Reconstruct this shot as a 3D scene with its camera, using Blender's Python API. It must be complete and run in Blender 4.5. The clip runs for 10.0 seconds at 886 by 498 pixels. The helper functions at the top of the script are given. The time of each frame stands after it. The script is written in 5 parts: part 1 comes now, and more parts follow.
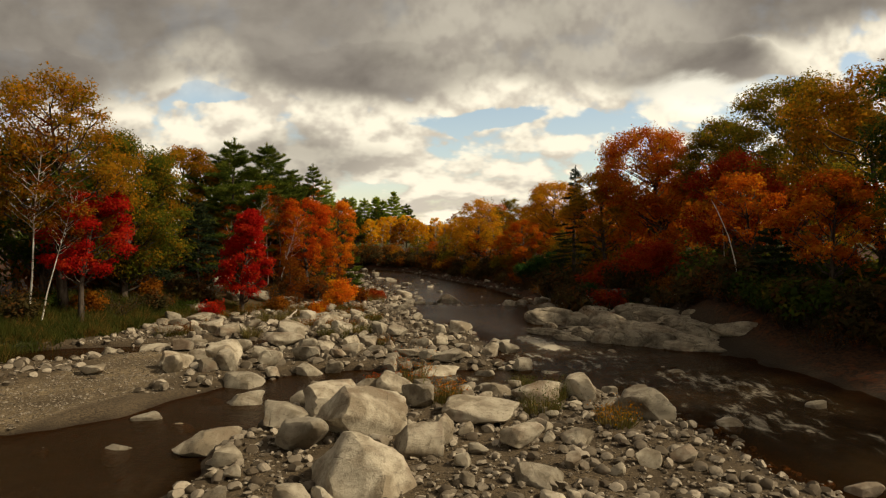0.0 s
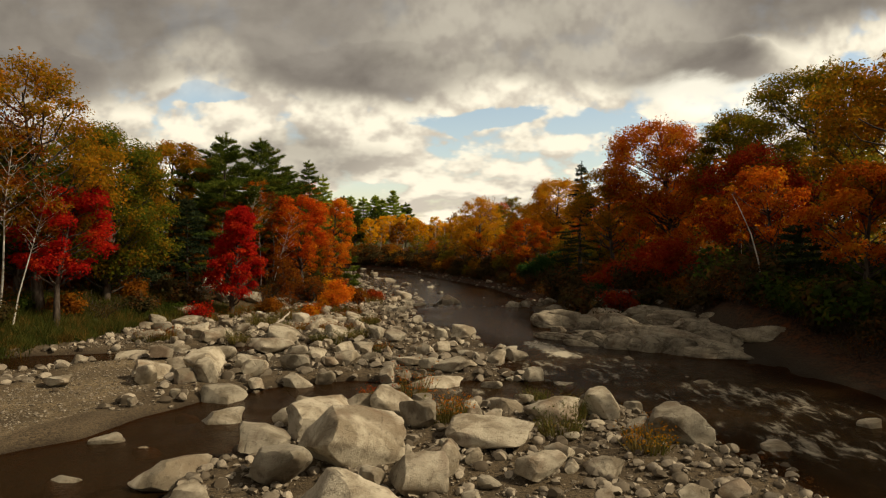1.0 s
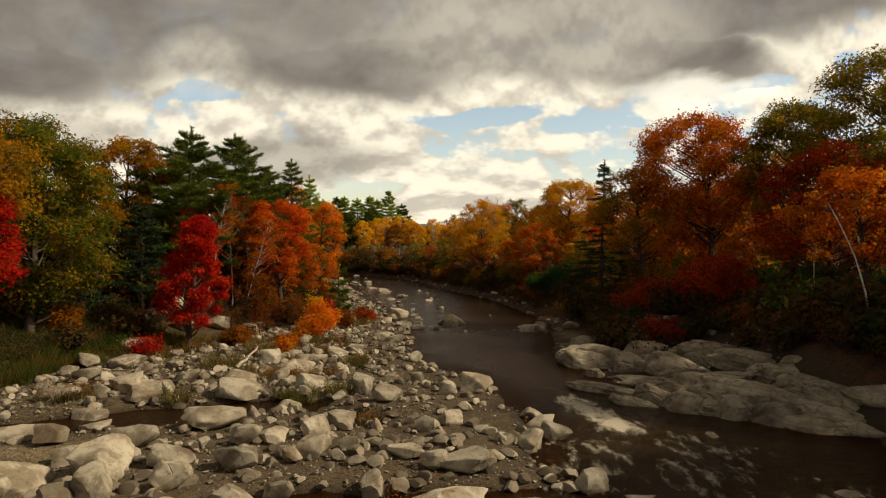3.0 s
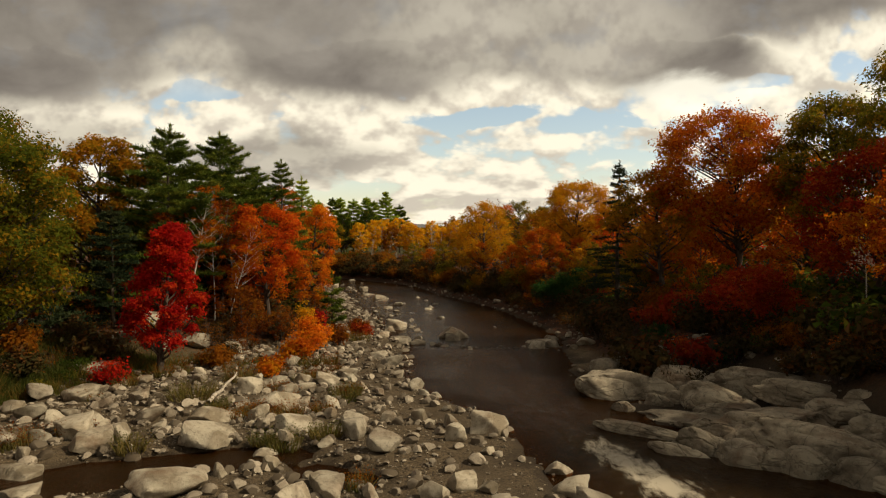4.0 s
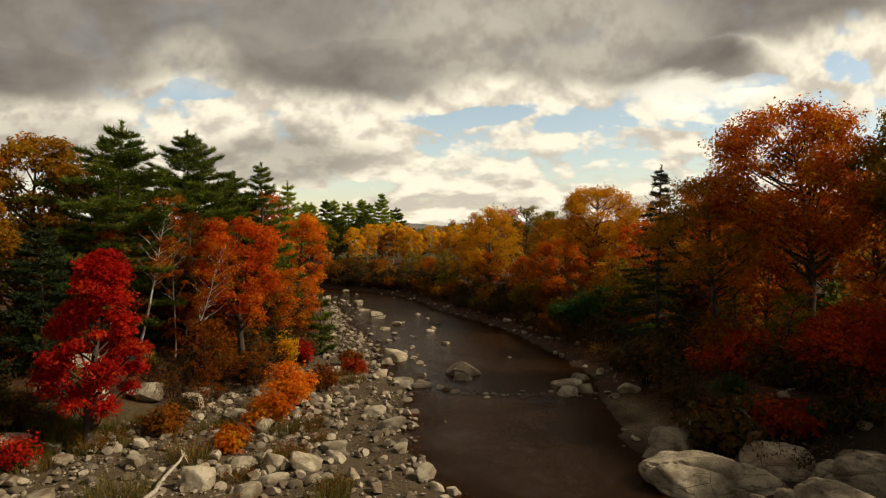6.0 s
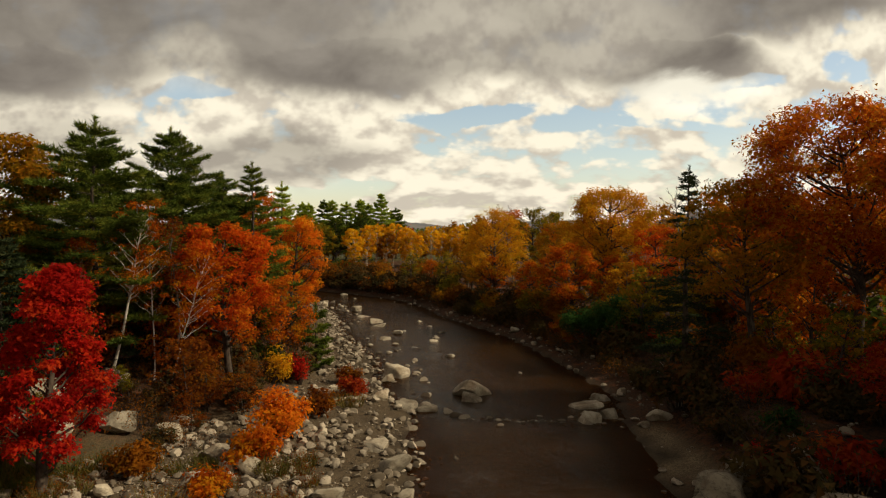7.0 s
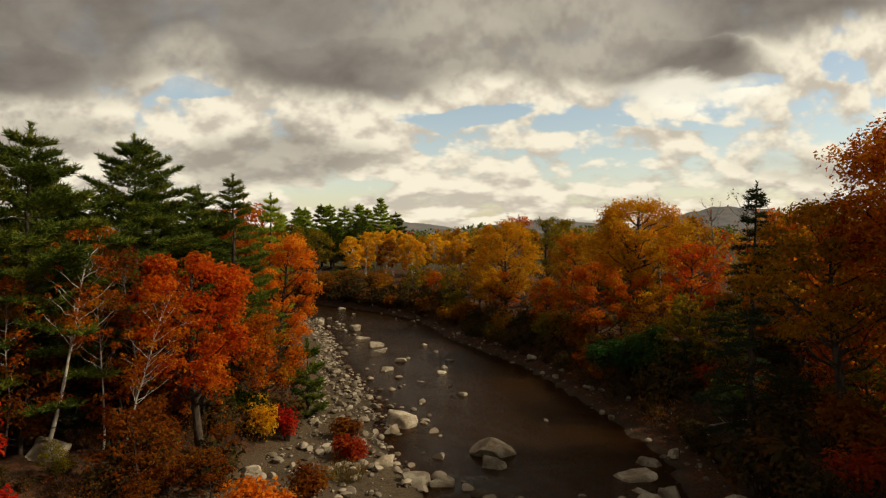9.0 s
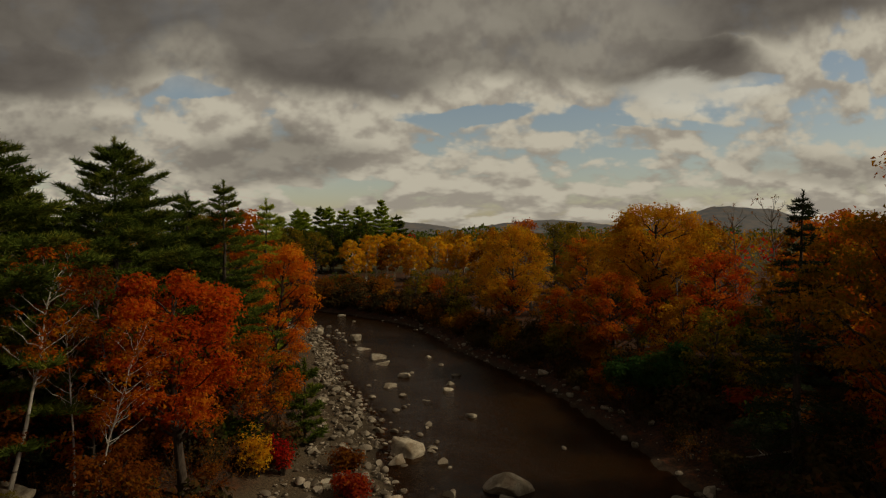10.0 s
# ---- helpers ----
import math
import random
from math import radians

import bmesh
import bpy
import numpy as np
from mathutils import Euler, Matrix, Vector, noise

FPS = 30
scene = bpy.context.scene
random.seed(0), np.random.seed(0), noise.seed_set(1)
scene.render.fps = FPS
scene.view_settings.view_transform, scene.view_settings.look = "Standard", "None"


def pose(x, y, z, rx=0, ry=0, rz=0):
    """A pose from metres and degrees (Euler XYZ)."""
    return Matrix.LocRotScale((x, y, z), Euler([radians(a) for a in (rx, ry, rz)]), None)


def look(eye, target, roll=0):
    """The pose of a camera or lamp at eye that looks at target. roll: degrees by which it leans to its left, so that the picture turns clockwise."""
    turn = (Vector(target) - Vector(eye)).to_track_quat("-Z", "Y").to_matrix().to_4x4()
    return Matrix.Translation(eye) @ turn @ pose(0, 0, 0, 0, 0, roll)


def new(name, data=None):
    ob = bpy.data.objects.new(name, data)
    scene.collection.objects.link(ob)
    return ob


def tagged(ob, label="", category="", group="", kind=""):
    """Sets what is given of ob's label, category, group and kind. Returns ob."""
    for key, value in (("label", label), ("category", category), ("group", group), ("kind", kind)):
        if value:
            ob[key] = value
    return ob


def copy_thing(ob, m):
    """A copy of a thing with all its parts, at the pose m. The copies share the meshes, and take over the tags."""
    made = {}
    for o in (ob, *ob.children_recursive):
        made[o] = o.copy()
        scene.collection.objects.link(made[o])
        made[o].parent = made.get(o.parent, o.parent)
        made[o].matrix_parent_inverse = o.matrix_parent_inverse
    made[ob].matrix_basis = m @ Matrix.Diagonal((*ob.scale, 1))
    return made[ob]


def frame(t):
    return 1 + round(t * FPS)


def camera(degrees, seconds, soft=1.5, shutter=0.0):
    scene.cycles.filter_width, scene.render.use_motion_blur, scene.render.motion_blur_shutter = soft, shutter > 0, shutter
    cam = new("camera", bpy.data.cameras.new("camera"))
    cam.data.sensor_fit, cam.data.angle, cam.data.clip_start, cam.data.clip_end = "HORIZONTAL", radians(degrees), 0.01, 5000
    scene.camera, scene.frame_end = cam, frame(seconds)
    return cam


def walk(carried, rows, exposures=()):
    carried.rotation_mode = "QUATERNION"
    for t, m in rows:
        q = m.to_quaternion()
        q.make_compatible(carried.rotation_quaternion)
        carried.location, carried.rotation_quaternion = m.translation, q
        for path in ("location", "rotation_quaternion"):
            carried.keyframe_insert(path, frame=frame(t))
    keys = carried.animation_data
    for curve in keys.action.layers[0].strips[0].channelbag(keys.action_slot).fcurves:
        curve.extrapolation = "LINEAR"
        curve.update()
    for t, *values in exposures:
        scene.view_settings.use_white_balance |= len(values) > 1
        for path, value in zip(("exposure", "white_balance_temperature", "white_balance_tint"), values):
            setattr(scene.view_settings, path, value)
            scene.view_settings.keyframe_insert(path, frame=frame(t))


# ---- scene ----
# ---- camera and its flight ----
cam = camera(69.8, 10.0, soft=1.2)
METRES, EYE, TILT, LEAN, TURN = 32.0, 5.0, -1.3, 0.0, 0.0
ROWS = [
    (0.0, 0.0, 0.0, 0.0, 0.0, 0.0, 0.0),
    (0.5, -0.0008, 0.0187, 0.0, -0.01, -0.02, -0.01),
    (1.0, -0.0027, 0.0683, -0.0014, -0.03, -0.03, 0.02),
    (1.5, -0.005, 0.1233, -0.0006, -0.05, -0.04, 0.04),
    (2.0, -0.0081, 0.1797, 0.0083, -0.15, -0.06, 0.02),
    (2.5, -0.0111, 0.2356, 0.0201, -0.26, -0.11, 0.04),
    (4.0, -0.0228, 0.4056, 0.0457, -0.61, -0.11, 0.13),
    (4.5, -0.0271, 0.4604, 0.0559, -0.73, -0.15, 0.11),
    (5.0, -0.0318, 0.5144, 0.0666, -0.84, -0.16, 0.12),
    (5.5, -0.0368, 0.5676, 0.0765, -0.92, -0.16, 0.14),
    (7.0, -0.0541, 0.7181, 0.0989, -1.12, -0.26, 0.05),
    (7.5, -0.0595, 0.765, 0.1095, -1.16, -0.27, 0.05),
    (8.0, -0.0642, 0.8107, 0.1217, -1.19, -0.27, 0.05),
    (8.5, -0.0684, 0.8515, 0.1325, -1.21, -0.27, 0.04),
    (9.0, -0.0737, 0.8952, 0.1426, -1.23, -0.28, 0.08),
    (9.5, -0.0797, 0.9378, 0.1519, -1.25, -0.29, 0.09),
    (10.0, -0.0861, 0.9798, 0.162, -1.26, -0.3, 0.1),
]
EXPOSURES = [(0.0, 0.0), (5.0, 0.0), (9.0, -0.18), (9.25, -0.28), (9.5, -0.60), (9.75, -0.82), (10.0, -1.15)]
walk(cam, [(t, pose(0, 0, EYE, TILT, LEAN, TURN) @ pose(METRES * x, METRES * y, METRES * z, 90 + pitch, roll, yaw)) for t, x, y, z, yaw, pitch, roll in ROWS], EXPOSURES)

# ---- node helper ----
class Nodes:
    """Short hand for building node trees."""

    def __init__(self, tree):
        self.tree = tree
        tree.nodes.clear()

    def put(self, socket, value):
        if isinstance(value, bpy.types.NodeSocket):
            self.tree.links.new(value, socket)
        else:
            socket.default_value = value

    def add(self, kind, out=0, **values):
        node = self.tree.nodes.new(kind)
        for key, value in values.items():
            index = int(key[1:]) if key[0] == "i" and key[1:].isdigit() else key.replace("_", " ")
            self.put(node.inputs[index], value)
        return node.outputs[out] if len(node.outputs) else None

    def math(self, op, a, b=0.0, c=0.0, clamp=False):
        node = self.tree.nodes.new("ShaderNodeMath")
        node.operation, node.use_clamp = op, clamp
        for socket, value in zip(node.inputs, (a, b, c)):
            self.put(socket, value)
        return node.outputs[0]

    def attribute(self, name):
        node = self.tree.nodes.new("ShaderNodeAttribute")
        node.attribute_name = name
        return node.outputs[0]

    def mix(self, fac, a, b, blend="MIX"):
        node = self.tree.nodes.new("ShaderNodeMix")
        node.data_type, node.blend_type = "RGBA", blend
        for socket, value in ((node.inputs[0], fac), (node.inputs[6], a), (node.inputs[7], b)):
            self.put(socket, value if isinstance(value, (bpy.types.NodeSocket, float, int)) else (*value, 1.0)[:4])
        return node.outputs[2]

    def noise(self, vector, scale, detail=4.0, rough=0.55, distort=0.0):
        return self.add("ShaderNodeTexNoise", Vector=vector, Scale=scale, Detail=detail, Roughness=rough, Distortion=distort)

    def ramp(self, fac, lo, hi):
        node = self.tree.nodes.new("ShaderNodeMapRange")
        node.interpolation_type = "SMOOTHSTEP"
        for socket, value in zip(node.inputs, (fac, lo, hi, 0.0, 1.0)):
            self.put(socket, value)
        return node.outputs[0]


# ---- world: a broken cloud deck under a blue sky ----
SUN_AZIMUTH, SUN_HEIGHT = 98.0, 40.0  # degrees to the right of the view up the river, and above the horizon
world = bpy.data.worlds.new("sky")
scene.world = world
world.use_nodes = True
W = Nodes(world.node_tree)
way = W.add("ShaderNodeTexCoord")
parts = W.tree.nodes.new("ShaderNodeSeparateXYZ")
W.tree.links.new(way, parts.inputs[0])
ahead = W.math("MAXIMUM", W.math("ABSOLUTE", parts.outputs[1]), 0.12)
u = W.math("DIVIDE", parts.outputs[0], ahead)
v = W.math("MAXIMUM", W.math("DIVIDE", parts.outputs[2], ahead), -0.03)


def puffs(lift, scale, detail=8.0, rough=0.58):
    """Cloud density; clouds shrink and flatten towards the horizon."""
    level = W.math("ADD", v, lift)
    across = W.math("MULTIPLY", u, 3.3)
    up = W.math("MULTIPLY", W.math("LOGARITHM", W.math("ADD", level, 0.09), 2.718), 1.25)
    at = W.add("ShaderNodeCombineXYZ", i0=across, i1=up, i2=3.7)
    soft = W.noise(at, scale, detail, rough, 0.1)
    cell = W.tree.nodes.new("ShaderNodeTexVoronoi")
    cell.feature = "SMOOTH_F1"
    for key, value in (("Vector", at), ("Scale", scale * 1.7), ("Detail", 3.0), ("Roughness", 0.55), ("Smoothness", 0.6)):
        W.put(cell.inputs[key], value)
    round_tops = W.math("SUBTRACT", 1.0, cell.outputs["Distance"])
    return W.math("ADD", W.math("MULTIPLY", soft, 0.60), W.math("MULTIPLY", round_tops, 0.40))


flat = W.add("ShaderNodeCombineXYZ", i0=u, i1=W.math("MULTIPLY", v, 1.7), i2=0.0)
billow = W.noise(flat, 5.0, 6.0, 0.50, 0.3)
swirl = W.noise(flat, 2.6, 5.0, 0.55, 0.3)
edge_u = W.math("ADD", u, W.math("MULTIPLY", W.math("SUBTRACT", swirl, 0.5), 0.16))
edge_v = W.math("ADD", v, W.math("MULTIPLY", W.math("SUBTRACT", billow, 0.5), 0.10))


def patch(cu, cv, ru, rv):
    """A soft oval patch of sky round a direction."""
    a = W.math("DIVIDE", W.math("SUBTRACT", edge_u, cu), ru)
    b = W.math("DIVIDE", W.math("SUBTRACT", edge_v, cv), rv)
    return W.math("SUBTRACT", 1.0, W.ramp(W.math("SQRT", W.math("ADD", W.math("MULTIPLY", a, a), W.math("MULTIPLY", b, b))), 0.45, 1.1))


def most(*values):
    top = values[0]
    for value in values[1:]:
        top = W.math("MAXIMUM", top, value)
    return top


low_cloud, low_cloud_above = puffs(0.0, 2.3), puffs(0.020, 2.3)
lit = W.ramp(W.math("ADD", W.math("MULTIPLY", W.math("SUBTRACT", low_cloud, low_cloud_above), 3.0), 0.5), 0.02, 0.90)
slant = W.math("SUBTRACT", edge_v, W.math("MULTIPLY", W.math("MAXIMUM", W.math("SUBTRACT", u, 0.22), 0.0), 0.24))
heavy = most(W.math("MULTIPLY", W.ramp(slant, 0.200, 0.255), 0.95), patch(-0.66, 0.255, 0.26, 0.070), patch(-0.12, 0.265, 0.27, 0.075), patch(0.36, 0.265, 0.20, 0.07), W.math("MULTIPLY", patch(-0.24, 0.115, 0.18, 0.045), 0.6), W.math("MULTIPLY", patch(-0.62, 0.15, 0.22, 0.06), 0.45), W.math("MULTIPLY", patch(0.66, 0.10, 0.20, 0.03), 0.35))
thin = most(W.math("MULTIPLY", patch(0.14, 0.31, 0.30, 0.13), 0.62), W.math("MULTIPLY", patch(-0.38, 0.265, 0.10, 0.06), 0.75), W.math("MULTIPLY", patch(0.10, 0.235, 0.07, 0.03), 0.7))
shut = heavy
heavy = W.math("SUBTRACT", heavy, W.math("MULTIPLY", thin, 0.46), clamp=True)
open_sky = most(patch(0.07, 0.180, 0.14, 0.020), W.math("MULTIPLY", patch(0.21, 0.162, 0.07, 0.03), 0.8), W.math("MULTIPLY", patch(-0.365, 0.217, 0.07, 0.013), 0.72), W.math("MULTIPLY", patch(0.50, 0.238, 0.07, 0.020), 0.8), patch(0.645, 0.265, 0.05, 0.030), W.math("MULTIPLY", patch(0.38, 0.175, 0.16, 0.018), 0.85), W.math("MULTIPLY", patch(-0.16, 0.066, 0.13, 0.018), 0.8), W.math("MULTIPLY", patch(0.75, 0.19, 0.12, 0.05), 0.7), W.math("MULTIPLY", patch(0.32, 0.115, 0.20, 0.014), 0.6), W.math("MULTIPLY", patch(0.42, 0.14, 0.50, 0.10), 0.31))
tufts = W.noise(W.add("ShaderNodeCombineXYZ", i0=u, i1=W.math("MULTIPLY", v, 2.6), i2=1.3), 9.0, 7.0, 0.55, 0.3)
cover = W.math("ADD", W.math("ADD", low_cloud, W.math("MULTIPLY", W.math("SUBTRACT", tufts, 0.5), 0.55)), W.math("MULTIPLY", W.math("SUBTRACT", 1.0, open_sky), 0.36))
gaps = W.math("MULTIPLY", W.math("SUBTRACT", 1.0, W.ramp(cover, 0.43, 0.62)), W.math("SUBTRACT", 1.0, W.math("MULTIPLY", shut, 0.95)))
glow = W.math("MULTIPLY", patch(0.42, 0.222, 0.15, 0.034), 0.75)
air = W.tree.nodes.new("ShaderNodeTexSky")
air.sky_type, air.sun_disc, air.sun_elevation, air.sun_rotation = "NISHITA", False, radians(SUN_HEIGHT), radians(SUN_AZIMUTH)
blue = W.mix(1.0, air.outputs[0], (0.19, 0.165, 0.135), "MULTIPLY")
pale = W.mix(lit, (0.66, 0.585, 0.47), (1.08, 0.985, 0.77))
grey = W.mix(W.ramp(billow, 0.24, 0.78), (0.150, 0.127, 0.106), (0.355, 0.314, 0.260))
cloud = W.mix(heavy, pale, grey)
cloud = W.mix(W.math("MULTIPLY", glow, 0.9), cloud, (1.35, 1.28, 1.05))
sky = W.mix(gaps, cloud, blue)
back = W.add("ShaderNodeBackground", Color=sky, Strength=1.0)
W.add("ShaderNodeOutputWorld", Surface=back)

lamp = bpy.data.lights.new("sun", "SUN")
lamp.energy, lamp.angle, lamp.color = 4.1, radians(4), (1.0, 0.84, 0.60)
sun = new("sun", lamp)
sun.matrix_world = look((0, 0, 60), (-math.sin(radians(SUN_AZIMUTH)) * math.cos(radians(SUN_HEIGHT)), -math.cos(radians(SUN_AZIMUTH)) * math.cos(radians(SUN_HEIGHT)), 60 - math.sin(radians(SUN_HEIGHT))))


# ---- materials ----
def material(name):
    m = bpy.data.materials.new(name)
    m.use_nodes = True
    return m, Nodes(m.node_tree)


def place_of(n):
    return n.add("ShaderNodeNewGeometry")


def finish(n, color, rough, height=None, strength=0.3, distance=0.05, specular=0.35):
    values = {"Base_Color": color, "Roughness": rough, "Specular_IOR_Level": specular}
    if height is not None:
        values["Normal"] = n.add("ShaderNodeBump", Height=height, Strength=strength, Distance=distance)
    shader = n.add("ShaderNodeBsdfPrincipled", **values)
    n.add("ShaderNodeOutputMaterial", Surface=shader)


def rock_material(name, light, mid, dark, stain=(0.16, 0.085, 0.045), amount=0.5, joints=0.55):
    m, n = material(name)
    p = place_of(n)
    own = n.add("ShaderNodeObjectInfo", "Random")
    grain, blotch, speck = n.noise(p, 9.0, 8.0, 0.68), n.noise(p, 1.3, 5.0, 0.6, 0.4), n.noise(p, 38.0, 3.0, 0.7)
    color = n.mix(n.ramp(blotch, 0.38, 0.60), mid, light)
    color = n.mix(n.math("MULTIPLY", n.ramp(grain, 0.50, 0.72), 0.6), color, dark)
    color = n.mix(n.math("MULTIPLY", n.ramp(n.noise(p, 0.8, 4.0, 0.6, 0.5), 0.52, 0.68), amount), color, stain)
    color = n.mix(n.math("MULTIPLY", n.ramp(speck, 0.58, 0.75), 0.35), color, (0.50, 0.48, 0.42))
    tone = n.math("ADD", 0.58, n.math("MULTIPLY", own, 0.50))
    color = n.mix(1.0, color, n.add("ShaderNodeCombineColor", i0=tone, i1=tone, i2=n.math("MULTIPLY", tone, 0.96)), "MULTIPLY")
    height = n.math("ADD", n.math("MULTIPLY", grain, 0.7), n.math("MULTIPLY", speck, 0.3))
    crack = n.tree.nodes.new("ShaderNodeTexVoronoi")
    crack.feature = "DISTANCE_TO_EDGE"
    n.put(crack.inputs["Vector"], n.mix(0.12, p, n.add("ShaderNodeTexNoise", "Color", Vector=p, Scale=2.0)))
    n.put(crack.inputs["Scale"], 0.9)
    line = n.math("SUBTRACT", 1.0, n.ramp(crack.outputs["Distance"], 0.0, 0.014))
    line = n.math("MULTIPLY", line, n.math("MULTIPLY", n.ramp(n.noise(p, 1.9, 3.0), 0.50 - 0.2 * (joints > 0.6), 0.66), joints))
    if joints > 0.6:  # thin tilted beds
        beds = n.noise(n.add("ShaderNodeMapping", Vector=p, Rotation=(radians(24), 0, radians(32)), Scale=(0.35, 1.0, 2.6)), 1.0, 3.0, 0.5, 0.2)
        seam = n.math("SUBTRACT", 1.0, n.ramp(n.math("ABSOLUTE", n.math("SUBTRACT", beds, 0.5)), 0.0, 0.012))
        line = n.math("MAXIMUM", line, n.math("MULTIPLY", seam, 0.5))
    color = n.mix(line, color, (0.05, 0.04, 0.028))
    height = n.math("SUBTRACT", height, n.math("MULTIPLY", line, 0.6))
    finish(n, color, 0.82, height, 0.7, 0.07, 0.25)
    return m


def leaf_material(name, a, b, c, through_light=0.62):
    m, n = material(name)
    p = place_of(n)
    each = n.add("ShaderNodeNewGeometry", "Random Per Island")
    drift = n.noise(p, 0.55, 3.0)
    color = n.mix(n.ramp(n.math("ADD", n.math("MULTIPLY", each, 0.28), n.math("MULTIPLY", drift, 0.85)), 0.36, 0.76), a, b)
    color = n.mix(n.ramp(n.math("ADD", n.math("MULTIPLY", each, 0.22), n.noise(p, 0.9, 3.0)), 0.60, 0.84), color, c)
    body = n.add("ShaderNodeBsdfPrincipled", Base_Color=color, Roughness=0.8, Specular_IOR_Level=0.06)
    soft = n.add("ShaderNodeBsdfTranslucent", Color=color)
    both = n.add("ShaderNodeMixShader", i0=through_light, i1=body, i2=soft)
    n.add("ShaderNodeOutputMaterial", Surface=both)
    return m


def bark_material(name, a, b, scale=6.0, bands=None):
    m, n = material(name)
    p = n.add("ShaderNodeMapping", Vector=n.add("ShaderNodeTexCoord", "Object"), Scale=(1.0, 1.0, 0.25))
    streak = n.noise(p, scale, 6.0, 0.65)
    color = n.mix(n.ramp(streak, 0.36, 0.64), a, b)
    if bands:
        ring = n.noise(n.add("ShaderNodeMapping", Vector=n.add("ShaderNodeTexCoord", "Object"), Scale=(0.6, 0.6, 4.0)), 2.2, 4.0, 0.6)
        color = n.mix(n.math("MULTIPLY", n.ramp(ring, 0.57, 0.66), 0.85), color, bands)
    finish(n, color, 0.85, streak, 0.6, 0.03, 0.2)
    return m


ROCK = rock_material("pale_stone", (0.51, 0.45, 0.35), (0.24, 0.195, 0.136), (0.070, 0.052, 0.034))
LEDGE = rock_material("ledge_stone", (0.40, 0.345, 0.26), (0.20, 0.165, 0.12), (0.06, 0.046, 0.030), amount=0.45, joints=0.8)
BARK = bark_material("bark", (0.035, 0.026, 0.019), (0.11, 0.085, 0.062))
GREY_BARK = bark_material("grey_bark", (0.10, 0.085, 0.07), (0.25, 0.22, 0.18))
BIRCH = bark_material("birch_bark", (0.50, 0.46, 0.38), (0.72, 0.68, 0.58), 5.0, (0.05, 0.04, 0.035))
DEADWOOD = bark_material("bleached_wood", (0.30, 0.26, 0.20), (0.52, 0.46, 0.37))
LEAVES = {
    "red": leaf_material("red_leaves", (0.34, 0.010, 0.008), (0.60, 0.022, 0.010), (0.62, 0.07, 0.012)),
    "crimson": leaf_material("crimson_leaves", (0.26, 0.022, 0.008), (0.46, 0.055, 0.010), (0.44, 0.12, 0.012)),
    "oak": leaf_material("red_oak_leaves", (0.38, 0.066, 0.006), (0.66, 0.19, 0.008), (0.56, 0.31, 0.014)),
    "rust": leaf_material("rust_leaves", (0.36, 0.062, 0.004), (0.66, 0.17, 0.006), (0.56, 0.26, 0.010)),
    "orange": leaf_material("orange_leaves", (0.58, 0.135, 0.008), (0.84, 0.27, 0.012), (0.80, 0.37, 0.016)),
    "amber": leaf_material("amber_leaves", (0.31, 0.115, 0.006), (0.54, 0.245, 0.009), (0.26, 0.19, 0.010)),
    "gold": leaf_material("golden_leaves", (0.48, 0.18, 0.008), (0.78, 0.41, 0.013), (0.54, 0.38, 0.016)),
    "yellow": leaf_material("yellow_leaves", (0.70, 0.36, 0.010), (0.90, 0.54, 0.020), (0.66, 0.44, 0.02)),
    "olive": leaf_material("olive_leaves", (0.12, 0.115, 0.010), (0.25, 0.20, 0.014), (0.46, 0.24, 0.012)),
    "green": leaf_material("green_leaves", (0.032, 0.058, 0.009), (0.075, 0.11, 0.013), (0.17, 0.13, 0.014)),
    "russet": leaf_material("russet_leaves", (0.13, 0.032, 0.005), (0.26, 0.068, 0.006), (0.30, 0.12, 0.008)),
    "brown": leaf_material("brown_leaves", (0.20, 0.062, 0.006), (0.35, 0.12, 0.008), (0.24, 0.12, 0.010)),
    "pine": leaf_material("pine_needles", (0.052, 0.084, 0.014), (0.13, 0.170, 0.022), (0.22, 0.225, 0.026), 0.3),
    # pine needles again in a lighter green, with the sunlight put into the colour
    "sunpine": leaf_material("sunlit_pine_needles", (0.19, 0.27, 0.028), (0.36, 0.44, 0.042), (0.48, 0.50, 0.050), 0.35),
    "spruce": leaf_material("spruce_needles", (0.022, 0.036, 0.016), (0.045, 0.062, 0.024), (0.060, 0.066, 0.026), 0.2),
    "fern": leaf_material("green_shrub_leaves", (0.022, 0.060, 0.014), (0.045, 0.105, 0.020), (0.09, 0.11, 0.018)),
    "mixed": leaf_material("green_and_yellow_leaves", (0.075, 0.100, 0.010), (0.17, 0.170, 0.013), (0.44, 0.22, 0.012)),
    "turning": leaf_material("turning_leaves", (0.21, 0.145, 0.008), (0.44, 0.205, 0.011), (0.60, 0.23, 0.010)),
    "flame": leaf_material("red_orange_leaves", (0.40, 0.045, 0.005), (0.70, 0.125, 0.007), (0.66, 0.22, 0.010)),
    # leaf colour darkened to stand for the shade under the bank trees
    "shade": leaf_material("shaded_undergrowth_leaves", (0.040, 0.036, 0.012), (0.085, 0.055, 0.016), (0.14, 0.055, 0.014), 0.4),
    "straw": leaf_material("dry_grass", (0.10, 0.085, 0.022), (0.22, 0.16, 0.050), (0.09, 0.10, 0.025), 0.3),
    "grass": leaf_material("bank_grass", (0.060, 0.080, 0.016), (0.13, 0.13, 0.026), (0.26, 0.15, 0.035)),
}

